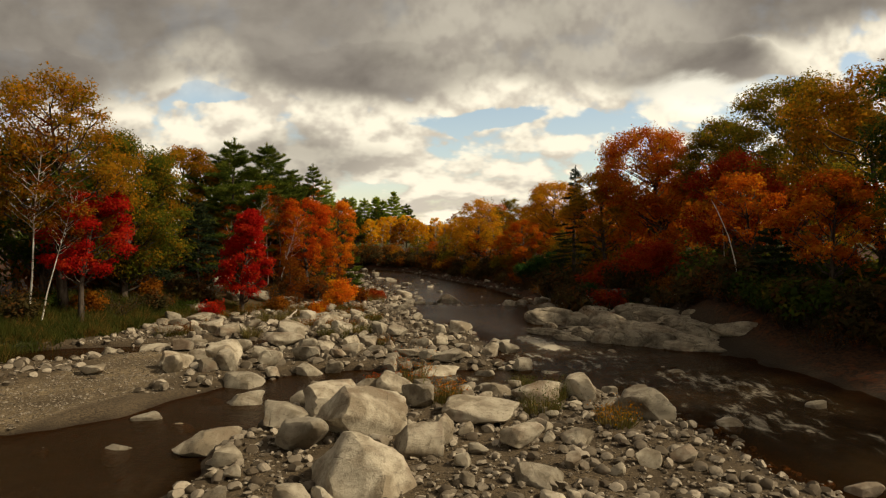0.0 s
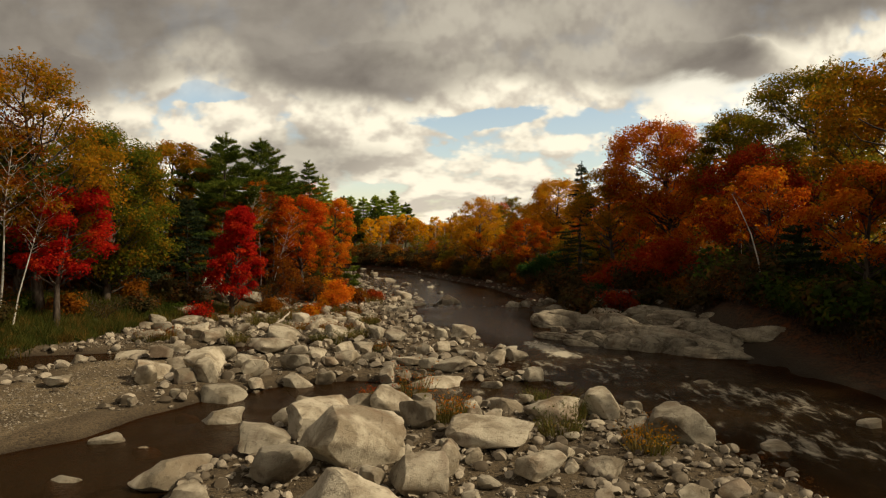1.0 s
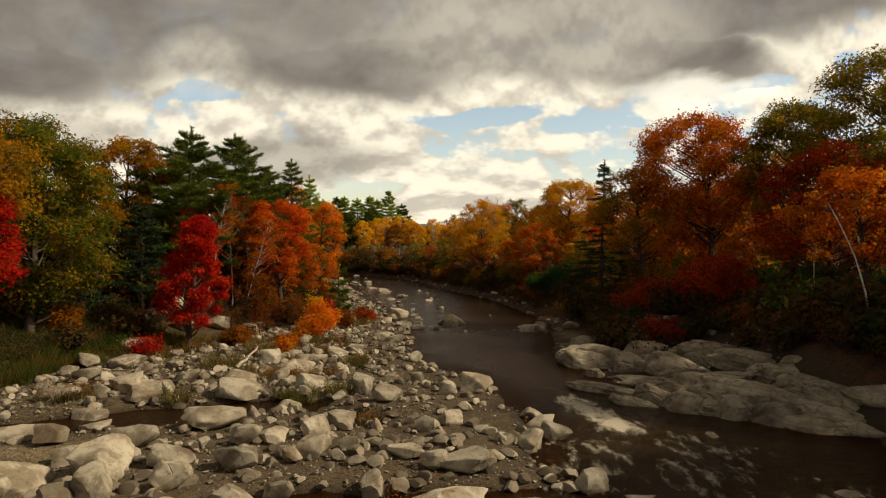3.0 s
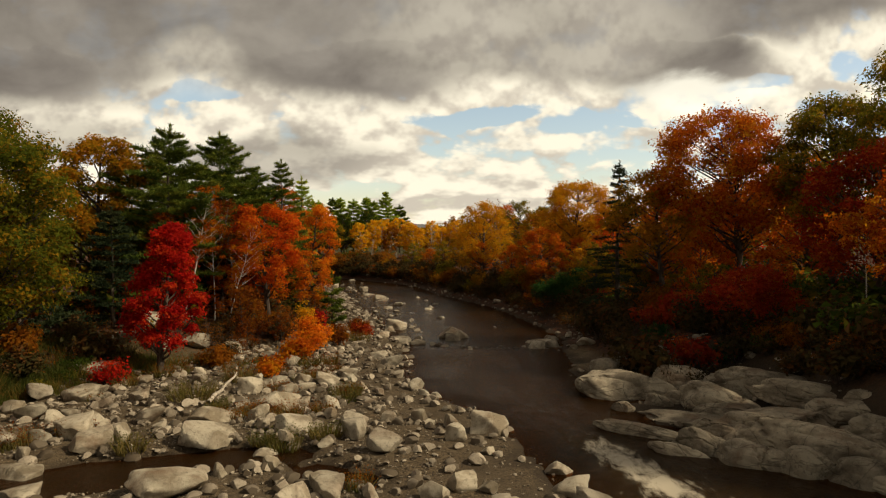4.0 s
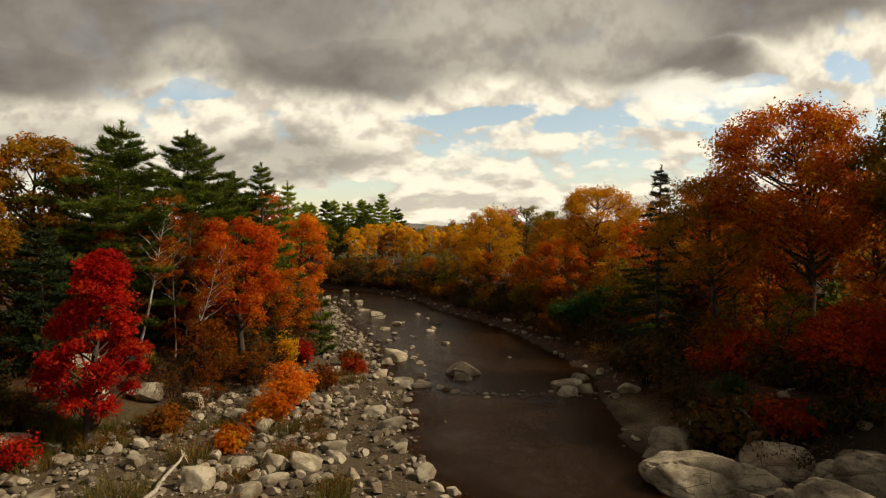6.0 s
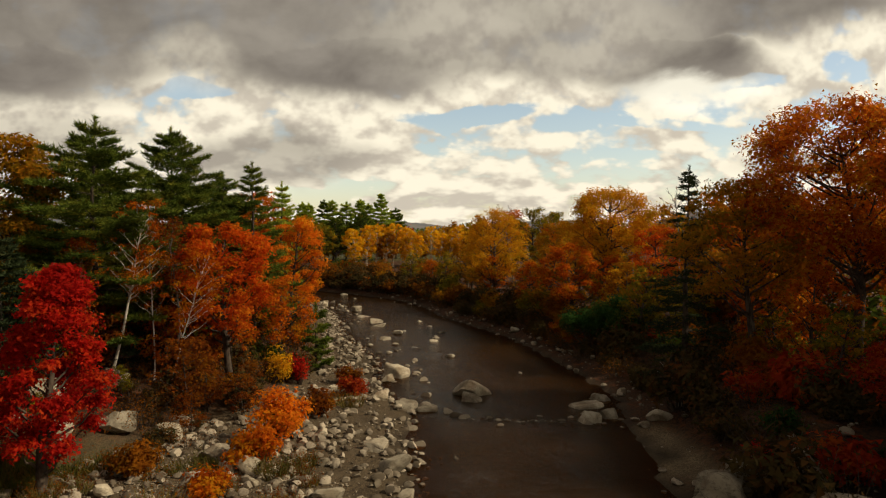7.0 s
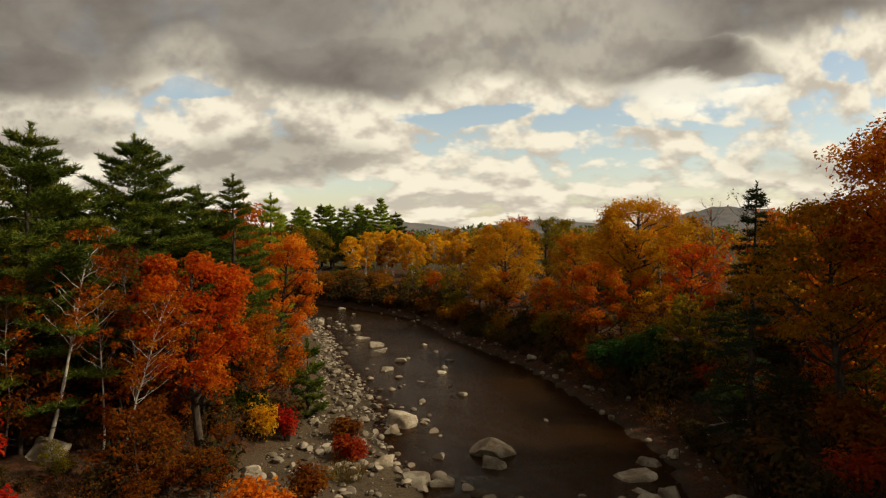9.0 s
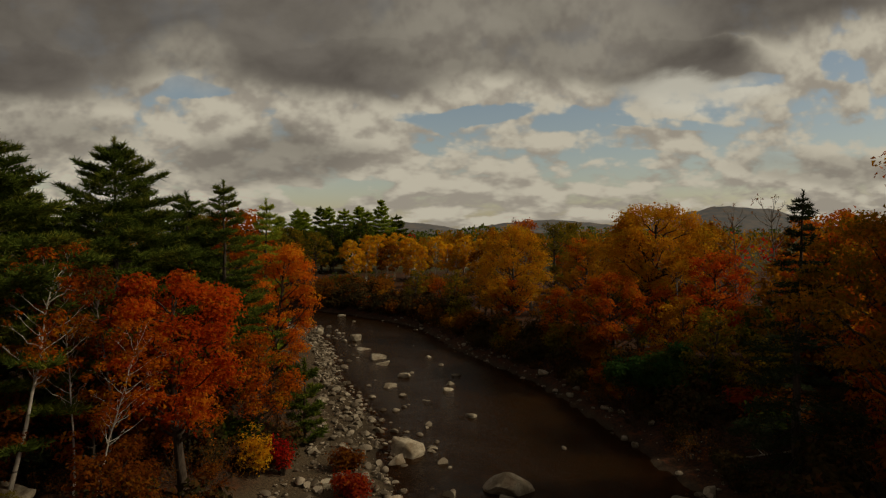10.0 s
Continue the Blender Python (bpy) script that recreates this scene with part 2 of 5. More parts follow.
# ground: gravel, leaf litter and turf, told apart by a painted cover attribute
GROUND, n = material("river_ground")
p = place_of(n)
cover = n.tree.nodes.new("ShaderNodeSeparateColor")
n.tree.links.new(n.attribute("cover"), cover.inputs[0])
peb = n.tree.nodes.new("ShaderNodeTexVoronoi")
n.put(peb.inputs["Vector"], p)
n.put(peb.inputs["Scale"], 24.0)
pebc = n.add("ShaderNodeSeparateColor", Color=peb.outputs["Color"])
gravel = n.mix(pebc, (0.026, 0.018, 0.010), (0.16, 0.118, 0.068))
gravel = n.mix(n.attribute("spit"), gravel, n.mix(pebc, (0.10, 0.072, 0.038), (0.36, 0.275, 0.16)))
gravel = n.mix(n.ramp(n.noise(p, 0.6, 5.0), 0.35, 0.65), gravel, n.mix(0.6, gravel, (0.10, 0.075, 0.045)))
gravel = n.mix(n.math("MULTIPLY", n.ramp(n.noise(p, 24.0, 4.0), 0.5, 0.7), 0.5), gravel, (0.07, 0.055, 0.04))
bits = n.noise(p, 7.0, 6.0, 0.7)
litter = n.mix(n.ramp(bits, 0.38, 0.62), (0.020, 0.013, 0.008), (0.085, 0.036, 0.014))
litter = n.mix(n.ramp(n.noise(p, 2.2, 5.0), 0.52, 0.70), litter, (0.12, 0.036, 0.010))
turf = n.mix(n.ramp(n.noise(p, 3.0, 6.0, 0.65), 0.35, 0.65), (0.035, 0.042, 0.012), (0.085, 0.085, 0.025))
color = n.mix(cover.outputs[0], gravel, litter)
color = n.mix(cover.outputs[1], color, turf)
color = n.mix(n.math("MULTIPLY", cover.outputs[2], 0.85), color, (0.022, 0.015, 0.009))
finish(n, color, 0.9, n.math("ADD", n.math("MULTIPLY", peb.outputs["Distance"], -0.6), bits), 0.7, 0.06, 0.2)

# water: dark tea-coloured, glossy, with foam where it runs over the rocks
WATER, n = material("river_water")
p = place_of(n)
stretch = n.add("ShaderNodeMapping", Vector=p, Scale=(1.0, 0.45, 1.0))
flow = n.tree.nodes.new("ShaderNodeSeparateColor")
n.tree.links.new(n.attribute("flow"), flow.inputs[0])
ripple = n.math("ADD", n.math("MULTIPLY", n.noise(stretch, 2.2, 7.0, 0.66, 0.6), 1.0), n.math("MULTIPLY", n.math("MULTIPLY", n.noise(n.add("ShaderNodeMapping", Vector=p, Scale=(0.6, 1.3, 1.0)), 7.0, 4.0, 0.55), n.ramp(n.noise(p, 0.45, 4.0, 0.6), 0.40, 0.62)), 0.55))
rough_water = n.math("ADD", 0.40, n.math("MULTIPLY", flow.outputs[1], 0.6))
bump = n.add("ShaderNodeBump", Height=ripple, Strength=rough_water, Distance=0.22)
streaks = n.noise(n.add("ShaderNodeMapping", Vector=p, Rotation=(0, 0, radians(-18)), Scale=(1.0, 0.40, 1.0)), 2.6, 9.0, 0.68, 0.35)
foam = n.math("MULTIPLY", n.ramp(n.math("ADD", streaks, n.math("MULTIPLY", flow.outputs[0], 0.36)), 0.67, 0.98), 0.85)
deepw = n.mix(n.noise(p, 0.4, 3.0), (0.016, 0.0074, 0.0022), (0.032, 0.0155, 0.0044))
deepw = n.mix(n.ramp(flow.outputs[1], 0.22, 0.75), deepw, n.mix(n.noise(p, 0.7, 4.0), (0.024, 0.014, 0.0052), (0.046, 0.027, 0.010)))
wet = n.add("ShaderNodeBsdfPrincipled", Base_Color=deepw, Roughness=n.math("ADD", 0.06, n.math("MULTIPLY", n.noise(p, 0.25, 3.0), 0.10)), IOR=1.33, Specular_IOR_Level=0.19, Specular_Tint=(1.0, 0.76, 0.46, 1.0), Normal=bump)
clear = n.add("ShaderNodeBsdfTransparent", Color=(0.66, 0.37, 0.14, 1))
body = n.add("ShaderNodeMixShader", i0=n.math("ADD", 0.36, n.math("MULTIPLY", flow.outputs[2], 0.46)), i1=clear, i2=wet)
froth = n.add("ShaderNodeBsdfPrincipled", Base_Color=(0.55, 0.49, 0.37, 1), Roughness=0.7)
n.add("ShaderNodeOutputMaterial", Surface=n.add("ShaderNodeMixShader", i0=foam, i1=body, i2=froth))

# far hills: the haze of distance is put into their blue-grey colour
HILL, n = material("hazy_wooded_hill")
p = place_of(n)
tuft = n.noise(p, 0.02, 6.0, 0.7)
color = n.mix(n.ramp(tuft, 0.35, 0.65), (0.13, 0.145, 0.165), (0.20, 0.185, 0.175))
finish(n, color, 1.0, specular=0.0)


# ---- mesh helpers ----
def raw_mesh(name, verts, faces, mat, smooth=False):
    """A mesh from arrays: verts (n, 3), faces (m, 3 or 4)."""
    verts, faces = np.asarray(verts, dtype=np.float32), np.asarray(faces, dtype=np.int32)
    me = bpy.data.meshes.new(name)
    count, size = faces.shape
    me.vertices.add(len(verts))
    me.vertices.foreach_set("co", verts.ravel())
    me.loops.add(count * size)
    me.loops.foreach_set("vertex_index", faces.ravel())
    me.polygons.add(count)
    me.polygons.foreach_set("loop_start", np.arange(count, dtype=np.int32) * size)
    me.polygons.foreach_set("use_smooth", np.full(count, smooth, dtype=bool))
    me.update(calc_edges=True)
    me.materials.append(mat)
    return me


def part_of(name, me, parent, label=""):
    ob = new(name, me)
    ob.parent = parent
    return tagged(ob, label)


def tubes(paths, sides=6):
    """One pair of arrays for many tapered round limbs; a path is (points, radii)."""
    all_v, all_f, base = [], [], 0
    ring = np.linspace(0, 2 * np.pi, sides, endpoint=False)
    for points, radii in paths:
        points = np.asarray(points, float)
        along = np.gradient(points, axis=0)
        along /= np.linalg.norm(along, axis=1)[:, None] + 1e-9
        side = np.cross(along, np.where(np.abs(along[:, 2:3]) > 0.9, [[1.0, 0, 0]], [[0, 0, 1.0]]))
        side /= np.linalg.norm(side, axis=1)[:, None] + 1e-9
        up = np.cross(side, along)
        r = np.asarray(radii, float)[:, None, None]
        v = points[:, None, :] + r * (np.cos(ring)[None, :, None] * side[:, None, :] + np.sin(ring)[None, :, None] * up[:, None, :])
        k = len(points)
        i, j = np.meshgrid(np.arange(k - 1), np.arange(sides), indexing="ij")
        a, b = i * sides + j, i * sides + (j + 1) % sides
        all_f.append(np.stack([a, b, b + sides, a + sides], -1).reshape(-1, 4) + base)
        all_v.append(v.reshape(-1, 3))
        base += k * sides
    return np.concatenate(all_v), np.concatenate(all_f)


def leaves(rng, centres, spread, size, aspect=0.6, up=0.4, heart=None):
    """Tilted pointed leaves scattered round centres (n, 3); they turn outwards, away from the clump's middle and from heart, the crown's."""
    count = len(centres)
    drift = np.clip(rng.normal(size=(count, 3)), -1.7, 1.7)
    c = centres + drift * np.reshape(spread, (-1, 1) if np.ndim(spread) else (1, 1)) * [1, 1, 0.55]
    normal = rng.normal(size=(count, 3)) * 0.6 + drift / (np.linalg.norm(drift, axis=1)[:, None] + 1e-6) * 0.7 + [0, 0, up]
    if heart is not None:
        out = centres - heart
        normal += 0.6 * out / (np.linalg.norm(out, axis=1)[:, None] + 1e-6)
    normal /= np.linalg.norm(normal, axis=1)[:, None]
    a = np.cross(normal, rng.normal(size=(count, 3)))
    a /= np.linalg.norm(a, axis=1)[:, None] + 1e-9
    b = np.cross(normal, a)
    s = (np.reshape(size, (-1, 1)) if np.ndim(size) else size) * rng.uniform(0.6, 1.35, (count, 1))
    tip = normal * s * rng.uniform(-0.3, 0.3, (count, 1))
    v = np.stack([c - a * s + b * s * aspect, c + a * s * 0.9 + tip, c - a * s * 0.5 - b * s * aspect], 1).reshape(-1, 3)
    return v, np.arange(count * 3).reshape(-1, 3)


def leaf_blades(rng, centre, normal, size, aspect=0.62):
    """Small pointed leaves at centre that face along normal."""
    count = len(centre)
    normal = normal / (np.linalg.norm(normal, axis=1)[:, None] + 1e-9)
    a = np.cross(normal, rng.normal(size=(count, 3)))
    a /= np.linalg.norm(a, axis=1)[:, None] + 1e-9
    b = np.cross(normal, a)
    s = size * rng.uniform(0.6, 1.35, (count, 1))
    tip = normal * s * rng.uniform(-0.3, 0.3, (count, 1))
    v = np.stack([centre - a * s + b * s * aspect, centre + a * s * 0.9 + tip, centre - a * s * 0.5 - b * s * aspect], 1).reshape(-1, 3)
    return v, np.arange(count * 3).reshape(-1, 3)


def blades(rng, base, way, length, width):
    """Narrow pointed blades from base along way."""
    count = len(base)
    side = np.cross(way, rng.normal(size=(count, 3)))
    side /= np.linalg.norm(side, axis=1)[:, None] + 1e-9
    w = np.reshape(width, (-1, 1)) if np.ndim(width) else width
    l = np.reshape(length, (-1, 1)) if np.ndim(length) else length
    v = np.stack([base - side * w, base + way * l, base + side * w], 1).reshape(-1, 3)
    return v, np.arange(count * 3).reshape(-1, 3)


def limb(rng, start, way, length, count=6, rise=0.25, wobble=0.12):
    """A bent limb's points."""
    way = np.asarray(way, float) / np.linalg.norm(way)
    points = [np.asarray(start, float)]
    for _ in range(count - 1):
        way = way + rng.normal(size=3) * wobble + [0, 0, rise / count]
        way /= np.linalg.norm(way)
        points.append(points[-1] + way * length / (count - 1))
    return np.array(points)


# ---- the lie of the land ----
def water_level(y):
    return np.interp(y, [26, 42, 50, 57], [0, -0.5, -0.6, -1.1])


def right_edge(y):
    return np.interp(y, [-300, -60, -20, 10, 16, 23, 26.5, 30, 33, 37, 42, 50, 56, 61, 66, 71, 76, 82, 88, 94, 100, 105, 112, 120, 140], [60, 24, 17, 14.4, 13.8, 12.8, 11.4, 9.2, 7.0, 6.1, 5.8, 6.6, 8.0, 7.3, 6.6, 5.7, 4.3, 1.9, -0.6, -2.0, -3.8, -6.8, -13, -22, -60])


def left_edge(y):
    return np.interp(y, [-300, -60, -20, 8, 14, 17, 20, 22.3, 25, 28, 31, 36, 40, 43, 49, 52, 57, 60, 63, 67, 72, 77, 82, 88, 94, 98, 103, 110, 125], [40, 12, 9, 8.2, 7.0, 6.4, 4.8, 2.6, 2.0, 2.4, 2.0, 0.6, -1.6, -2.3, -2.8, -2.5, -4.1, -4.7, -5.2, -6.0, -7.8, -9.4, -10.5, -11.8, -13.2, -14.6, -17.5, -26, -70])


def forest_edge(y):
    return np.interp(y, [10, 20, 30, 38, 45, 52, 60, 68, 76, 84, 92, 100, 110], [-19.4, -19.2, -18.4, -17.2, -13.6, -10.6, -9.4, -9.9, -11.6, -13.0, -15.4, -19, -30])


def step(x):
    x = np.clip(x, 0, 1)
    return x * x * (3 - 2 * x)


# side streams of the stony bar: a chain of (place, half width), and the depth
SIDE_STREAMS = [
    ([(-20, 6, 5.0), (-12.5, 10.0, 4.4), (-8.4, 13.2, 3.2), (-7.0, 16.2, 2.0), (-5.9, 19.2, 1.8), (-4.0, 21.5, 1.45), (-1.6, 21.7, 1.25), (1.4, 21.7, 1.4), (5.0, 22.2, 1.6)], 0.6),
    ([(-26, 22, 2.4), (-19, 24.6, 2.3), (-15.4, 26.4, 1.7), (-12.6, 27.8, 1.1), (-9.6, 29.3, 1.2), (-6.8, 30.3, 1.1), (-5.2, 30.8, 0.7)], 0.6),
    ([(-4.0, 29.4, 0.6), (-2.6, 28.8, 0.4)], 0.45),
]


def pool(x, y):
    """How deep the side streams are cut into the bar."""
    x, y = np.asarray(x, float), np.asarray(y, float)
    dig = np.zeros_like(x)
    for chain, depth in SIDE_STREAMS:
        for (ax, ay, aw), (bx, by, bw) in zip(chain, chain[1:]):
            t = np.clip(((x - ax) * (bx - ax) + (y - ay) * (by - ay)) / ((bx - ax) ** 2 + (by - ay) ** 2), 0, 1)
            far = np.hypot(x - ax - t * (bx - ax), y - ay - t * (by - ay)) + 0.18 * waves(x, y, 2.1, 6)
            wide = aw + t * (bw - aw)
            dig = np.maximum(dig, depth * (1 - step((far - 0.75 * wide) / (0.35 * wide + 0.35))))
    return dig


def on_spit(x, y):
    """1 on the low gravel spit between the two side streams, 0 elsewhere."""
    axis = np.interp(y, [4, 12, 16, 20, 24, 28], [-19, -15.0, -12.9, -11.4, -11.0, -10.6])
    return (1 - step((np.abs(x - axis) - 1.7) / 0.8)) * step((26.6 - y) / 1.5)


def waves(x, y, size, seed=0.0):
    """Cheap smooth unevenness."""
    k = 2 * np.pi / size
    return (np.sin(k * x * 0.9 + k * y * 0.37 + seed) + np.sin(k * y * 1.1 - k * x * 0.53 + 1.7 * seed + 1) + np.sin(k * 1.9 * x + k * 1.3 * y + 2.3 + seed) * 0.5) / 2.5


def ground_height(x, y):
    x, y = np.asarray(x, float), np.asarray(y, float)
    level = water_level(y)
    le, re, fe = left_edge(y), right_edge(y), forest_edge(y)
    inside = np.minimum(x - le, re - x)
    channel = -0.06 - 0.45 * step(inside / 2.5)
    bar = 0.02 + 0.12 * step((le - x) / 0.8) + 0.06 * step((le - x) / 5) + 0.06 * waves(x, y, 3.1) + 0.04 * waves(x, y, 1.2, 3)
    bar = bar * (1 - 0.35 * on_spit(x, y)) - pool(x, y) + 1.35 * step((fe + 1.5 - x) / 6.0) + 0.010 * np.clip(fe - x, 0, 60)
    bank = 0.06 + 0.30 * step((x - re) / 1.6) + 1.35 * step((x - re - 1.4) / 4.5) + 0.012 * np.clip(x - re, 0, 60)
    shelf = step((44 - y) / 3) * step((y - 20) / 3) * step((14.2 - x) / 2.5)
    bank = bank * (1 - 0.85 * shelf)
    spit = step((49.5 - y) / 2) * step((y - 42.5) / 2) * step((8.6 - x) / 1.2)
    bank = bank * (1 - 0.8 * spit) + 0.06 * spit
    z = level + np.where(inside > 0, channel, np.where(x < le, bar, bank + 0.10 * waves(x, y, 2.3, 5)))
    # the valley floor beyond the bend
    return z + step((y - 118) / 40) * (np.where(inside > 0, 1.6, 0.4)) + 0.05 * waves(x, y, 5.3, 2)


def spread_axis(lo, hi, fine, far_lo, far_hi, growth=1.16):
    """Grid lines: fine in the middle, ever wider outside."""
    mid = list(np.arange(lo, hi, fine))
    out, gap = [], fine
    at = hi
    while at < far_hi:
        out.append(at)
        gap *= growth
        at += gap
    gap, at, low = fine, lo, []
    while at > far_lo:
        gap *= growth
        at -= gap
        low.append(at)
    return np.array(low[::-1] + mid + out)


def grid_mesh(name, xs, ys, height, mat, keep=None):
    gx, gy = np.meshgrid(xs, ys)
    gz = height(gx, gy)
    verts = np.stack([gx, gy, gz], -1).reshape(-1, 3)
    i, j = np.meshgrid(np.arange(len(ys) - 1), np.arange(len(xs) - 1), indexing="ij")
    a = i * len(xs) + j
    faces = np.stack([a, a + 1, a + 1 + len(xs), a + len(xs)], -1).reshape(-1, 4)
    if keep is not None:
        flag = keep(gx, gy).reshape(-1)
        faces = faces[flag[faces].any(1)]
        used = np.unique(faces)
        renumber = np.full(len(verts), -1)
        renumber[used] = np.arange(len(used))
        verts, faces = verts[used], renumber[faces]
    return raw_mesh(name, verts, faces, mat, True), verts


def paint(me, name, r, g, b):
    layer = me.color_attributes.new(name, "FLOAT_COLOR", "POINT")
    data = np.ones((len(me.vertices), 4), dtype=np.float32)
    data[:, 0], data[:, 1], data[:, 2] = r, g, b
    layer.data.foreach_set("color", data.ravel())


me, gv = grid_mesh("ground", spread_axis(-22, 16, 0.40, -2500, 2500), spread_axis(6, 122, 0.44, -400, 4000), ground_height, GROUND)
gx, gy = gv[:, 0], gv[:, 1]
le, re, fe = left_edge(gy), right_edge(gy), forest_edge(gy)
litter_mask = np.maximum(step((fe + 0.8 - gx) / 2.5 + 0.3 * waves(gx, gy, 2.7)), step((gx - re + 0.25) / 0.8 + 0.3 * waves(gx, gy, 1.9)))
apron = step((44 - gy) / 3) * step((gy - 21) / 3) * step((14.0 - gx) / 1.5) * (gx > 4)
litter_mask = litter_mask * (1 - apron) * (1 - step((49.5 - gy) / 1.5) * step((gy - 42.5) / 1.5) * step((8.4 - gx) / 1.0) * (gx > 4))
turf_mask = step((fe + 1.5 - gx) / 1.5 + 0.6 * waves(gx, gy, 4.1)) * step((fe - gx + 9) / 3) * step((48 - gy) / 8) * (gx < 0) * step((7 - (fe - gx)) / 3)
turf_mask = np.maximum(turf_mask, step((gy - 150) / 10) * 0.8)
low = gv[:, 2] - water_level(gy)
wet_mask = np.maximum(step((0.19 - low) / 0.20), apron)
paint(me, "cover", litter_mask, turf_mask, wet_mask)
bare_gravel = np.maximum(on_spit(gx, gy), step((49.5 - gy) / 1.2) * step((gy - 42.0) / 1.2) * step((8.6 - gx) / 1.0) * (gx > 4.5))
paint(me, "spit", bare_gravel, bare_gravel, bare_gravel)
tagged(new("ground", me), "stony river bed and leaf-strewn banks reaching to the horizon", "ground", kind="structure")

# foam and broken water: centre, half lengths, turn, strength
RAPIDS = [(4.4, 30.6, 0.9, 2.6, 14, 1.25), (6.4, 26.4, 1.7, 3.2, 26, 0.6), (9.4, 21.0, 2.2, 4.2, 34, 0.74), (6.6, 21.5, 1.8, 2.8, 30, 0.5), (8.6, 17.0, 2.0, 2.6, 40, 0.72), (2.2, 50.6, 3.4, 0.45, -8, 0.75), (0.2, 46.5, 2.0, 1.5, 0, 0.3), (3.0, 24.0, 2.0, 2.0, 0, 0.58), (0.2, 22.0, 3.4, 0.8, -10, 0.55), (3.6, 26.0, 1.6, 2.4, 10, 0.6), (11.0, 14.5, 2.0, 3.0, 20, 0.6), (5.6, 24.2, 1.4, 2.2, 24, 0.66), (4.9, 28.6, 0.7, 1.4, 20, 1.5)]


def rapids(x, y):
    top = np.zeros_like(x)
    for cx, cy, rx, ry, turn, power in RAPIDS:
        c, s = math.cos(radians(turn)), math.sin(radians(turn))
        a, b = ((x - cx) * c + (y - cy) * s) / rx, (-(x - cx) * s + (y - cy) * c) / ry
        top = np.maximum(top, power * np.exp(-1.2 * (a * a + b * b)))
    return top


def water_height(x, y):
    broken = rapids(x, y)
    chop = 0.07 * waves(x, y * 0.7, 1.1, 1) + 0.05 * waves(x * 0.8, y, 0.55, 4)
    return water_level(y) + broken * chop + 0.003 * waves(x, y, 1.3, 2)


me, wv = grid_mesh("water", np.concatenate([np.arange(-26, 16, 0.24), np.arange(16, 66, 2.0)]), np.concatenate([np.arange(-290, 2, 4.0), np.arange(2, 124, 0.26)]), water_height, WATER, lambda x, y: ground_height(x, y) < water_level(y) + 0.06)
paint(me, "flow", rapids(wv[:, 0], wv[:, 1]), np.clip(0.35 + rapids(wv[:, 0], wv[:, 1]) - 0.012 * (wv[:, 1] - 25), 0.08, 1), step((water_level(wv[:, 1]) - ground_height(wv[:, 0], wv[:, 1])) / 0.5))
tagged(new("water", me), "dark tea-coloured shallow river with white riffles", "river", kind="structure")

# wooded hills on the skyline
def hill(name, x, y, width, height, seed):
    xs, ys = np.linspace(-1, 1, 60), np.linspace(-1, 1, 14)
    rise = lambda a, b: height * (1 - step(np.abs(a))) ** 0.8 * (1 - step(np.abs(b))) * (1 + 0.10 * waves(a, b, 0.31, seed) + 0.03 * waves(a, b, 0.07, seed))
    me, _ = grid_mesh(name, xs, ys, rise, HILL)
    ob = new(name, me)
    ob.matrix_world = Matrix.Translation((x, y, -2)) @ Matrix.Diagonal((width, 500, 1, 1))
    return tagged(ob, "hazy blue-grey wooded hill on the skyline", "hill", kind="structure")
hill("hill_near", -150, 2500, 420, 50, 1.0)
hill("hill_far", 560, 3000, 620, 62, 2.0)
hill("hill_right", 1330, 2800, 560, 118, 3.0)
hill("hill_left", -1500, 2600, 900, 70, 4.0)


# ---- stones ----
def boulder_mesh(name, seed, level, mat, flatness=0.7, cuts=7):
    """A worn boulder: a ball cut by random planes, then softened and roughened."""
    rng = np.random.default_rng(seed)
    bm = bmesh.new()
    bmesh.ops.create_icosphere(bm, subdivisions=level, radius=1.0)
    co = np.array([v.co[:] for v in bm.verts])
    power = 5.0
    co /= (np.abs(co) ** power).sum(1)[:, None] ** (1 / power) * 1.15
    for _ in range(cuts):
        normal = rng.normal(size=3)
        normal /= np.linalg.norm(normal)
        reach = rng.uniform(0.46, 0.80)
        over = np.maximum(co @ normal - reach, 0)
        co -= over[:, None] * normal * 0.95
    for v, c in zip(bm.verts, co):
        v.co = c
    bmesh.ops.smooth_vert(bm, verts=bm.verts, factor=0.12, use_axis_x=True, use_axis_y=True, use_axis_z=True)
    off = rng.uniform(-50, 50, 3)
    for v in bm.verts:
        q = Vector(v.co) + Vector(off)
        k = 0.12 * noise.noise(q * 1.2) + (0.05 * noise.noise(q * 2.9) + 0.035 * noise.noise(q * 7.0) if level > 2 else 0)
        v.co = v.co * (1 + k)
        v.co.z *= flatness
    me = bpy.data.meshes.new(name)
    bm.to_mesh(me)
    bm.free()
    me.polygons.foreach_set("use_smooth", np.ones(len(me.polygons), dtype=bool))
    me.set_sharp_from_angle(angle=radians(30))
    me.materials.append(mat)
    return me


BIG = [boulder_mesh("boulder", 10 + i, 4, ROCK, 0.66 + 0.06 * (i % 4), 9 + i % 6) for i in range(12)]
MEDIUM = [boulder_mesh("stone", 40 + i, 3, ROCK, 0.6 + 0.06 * (i % 4), 8 + i % 5) for i in range(12)]


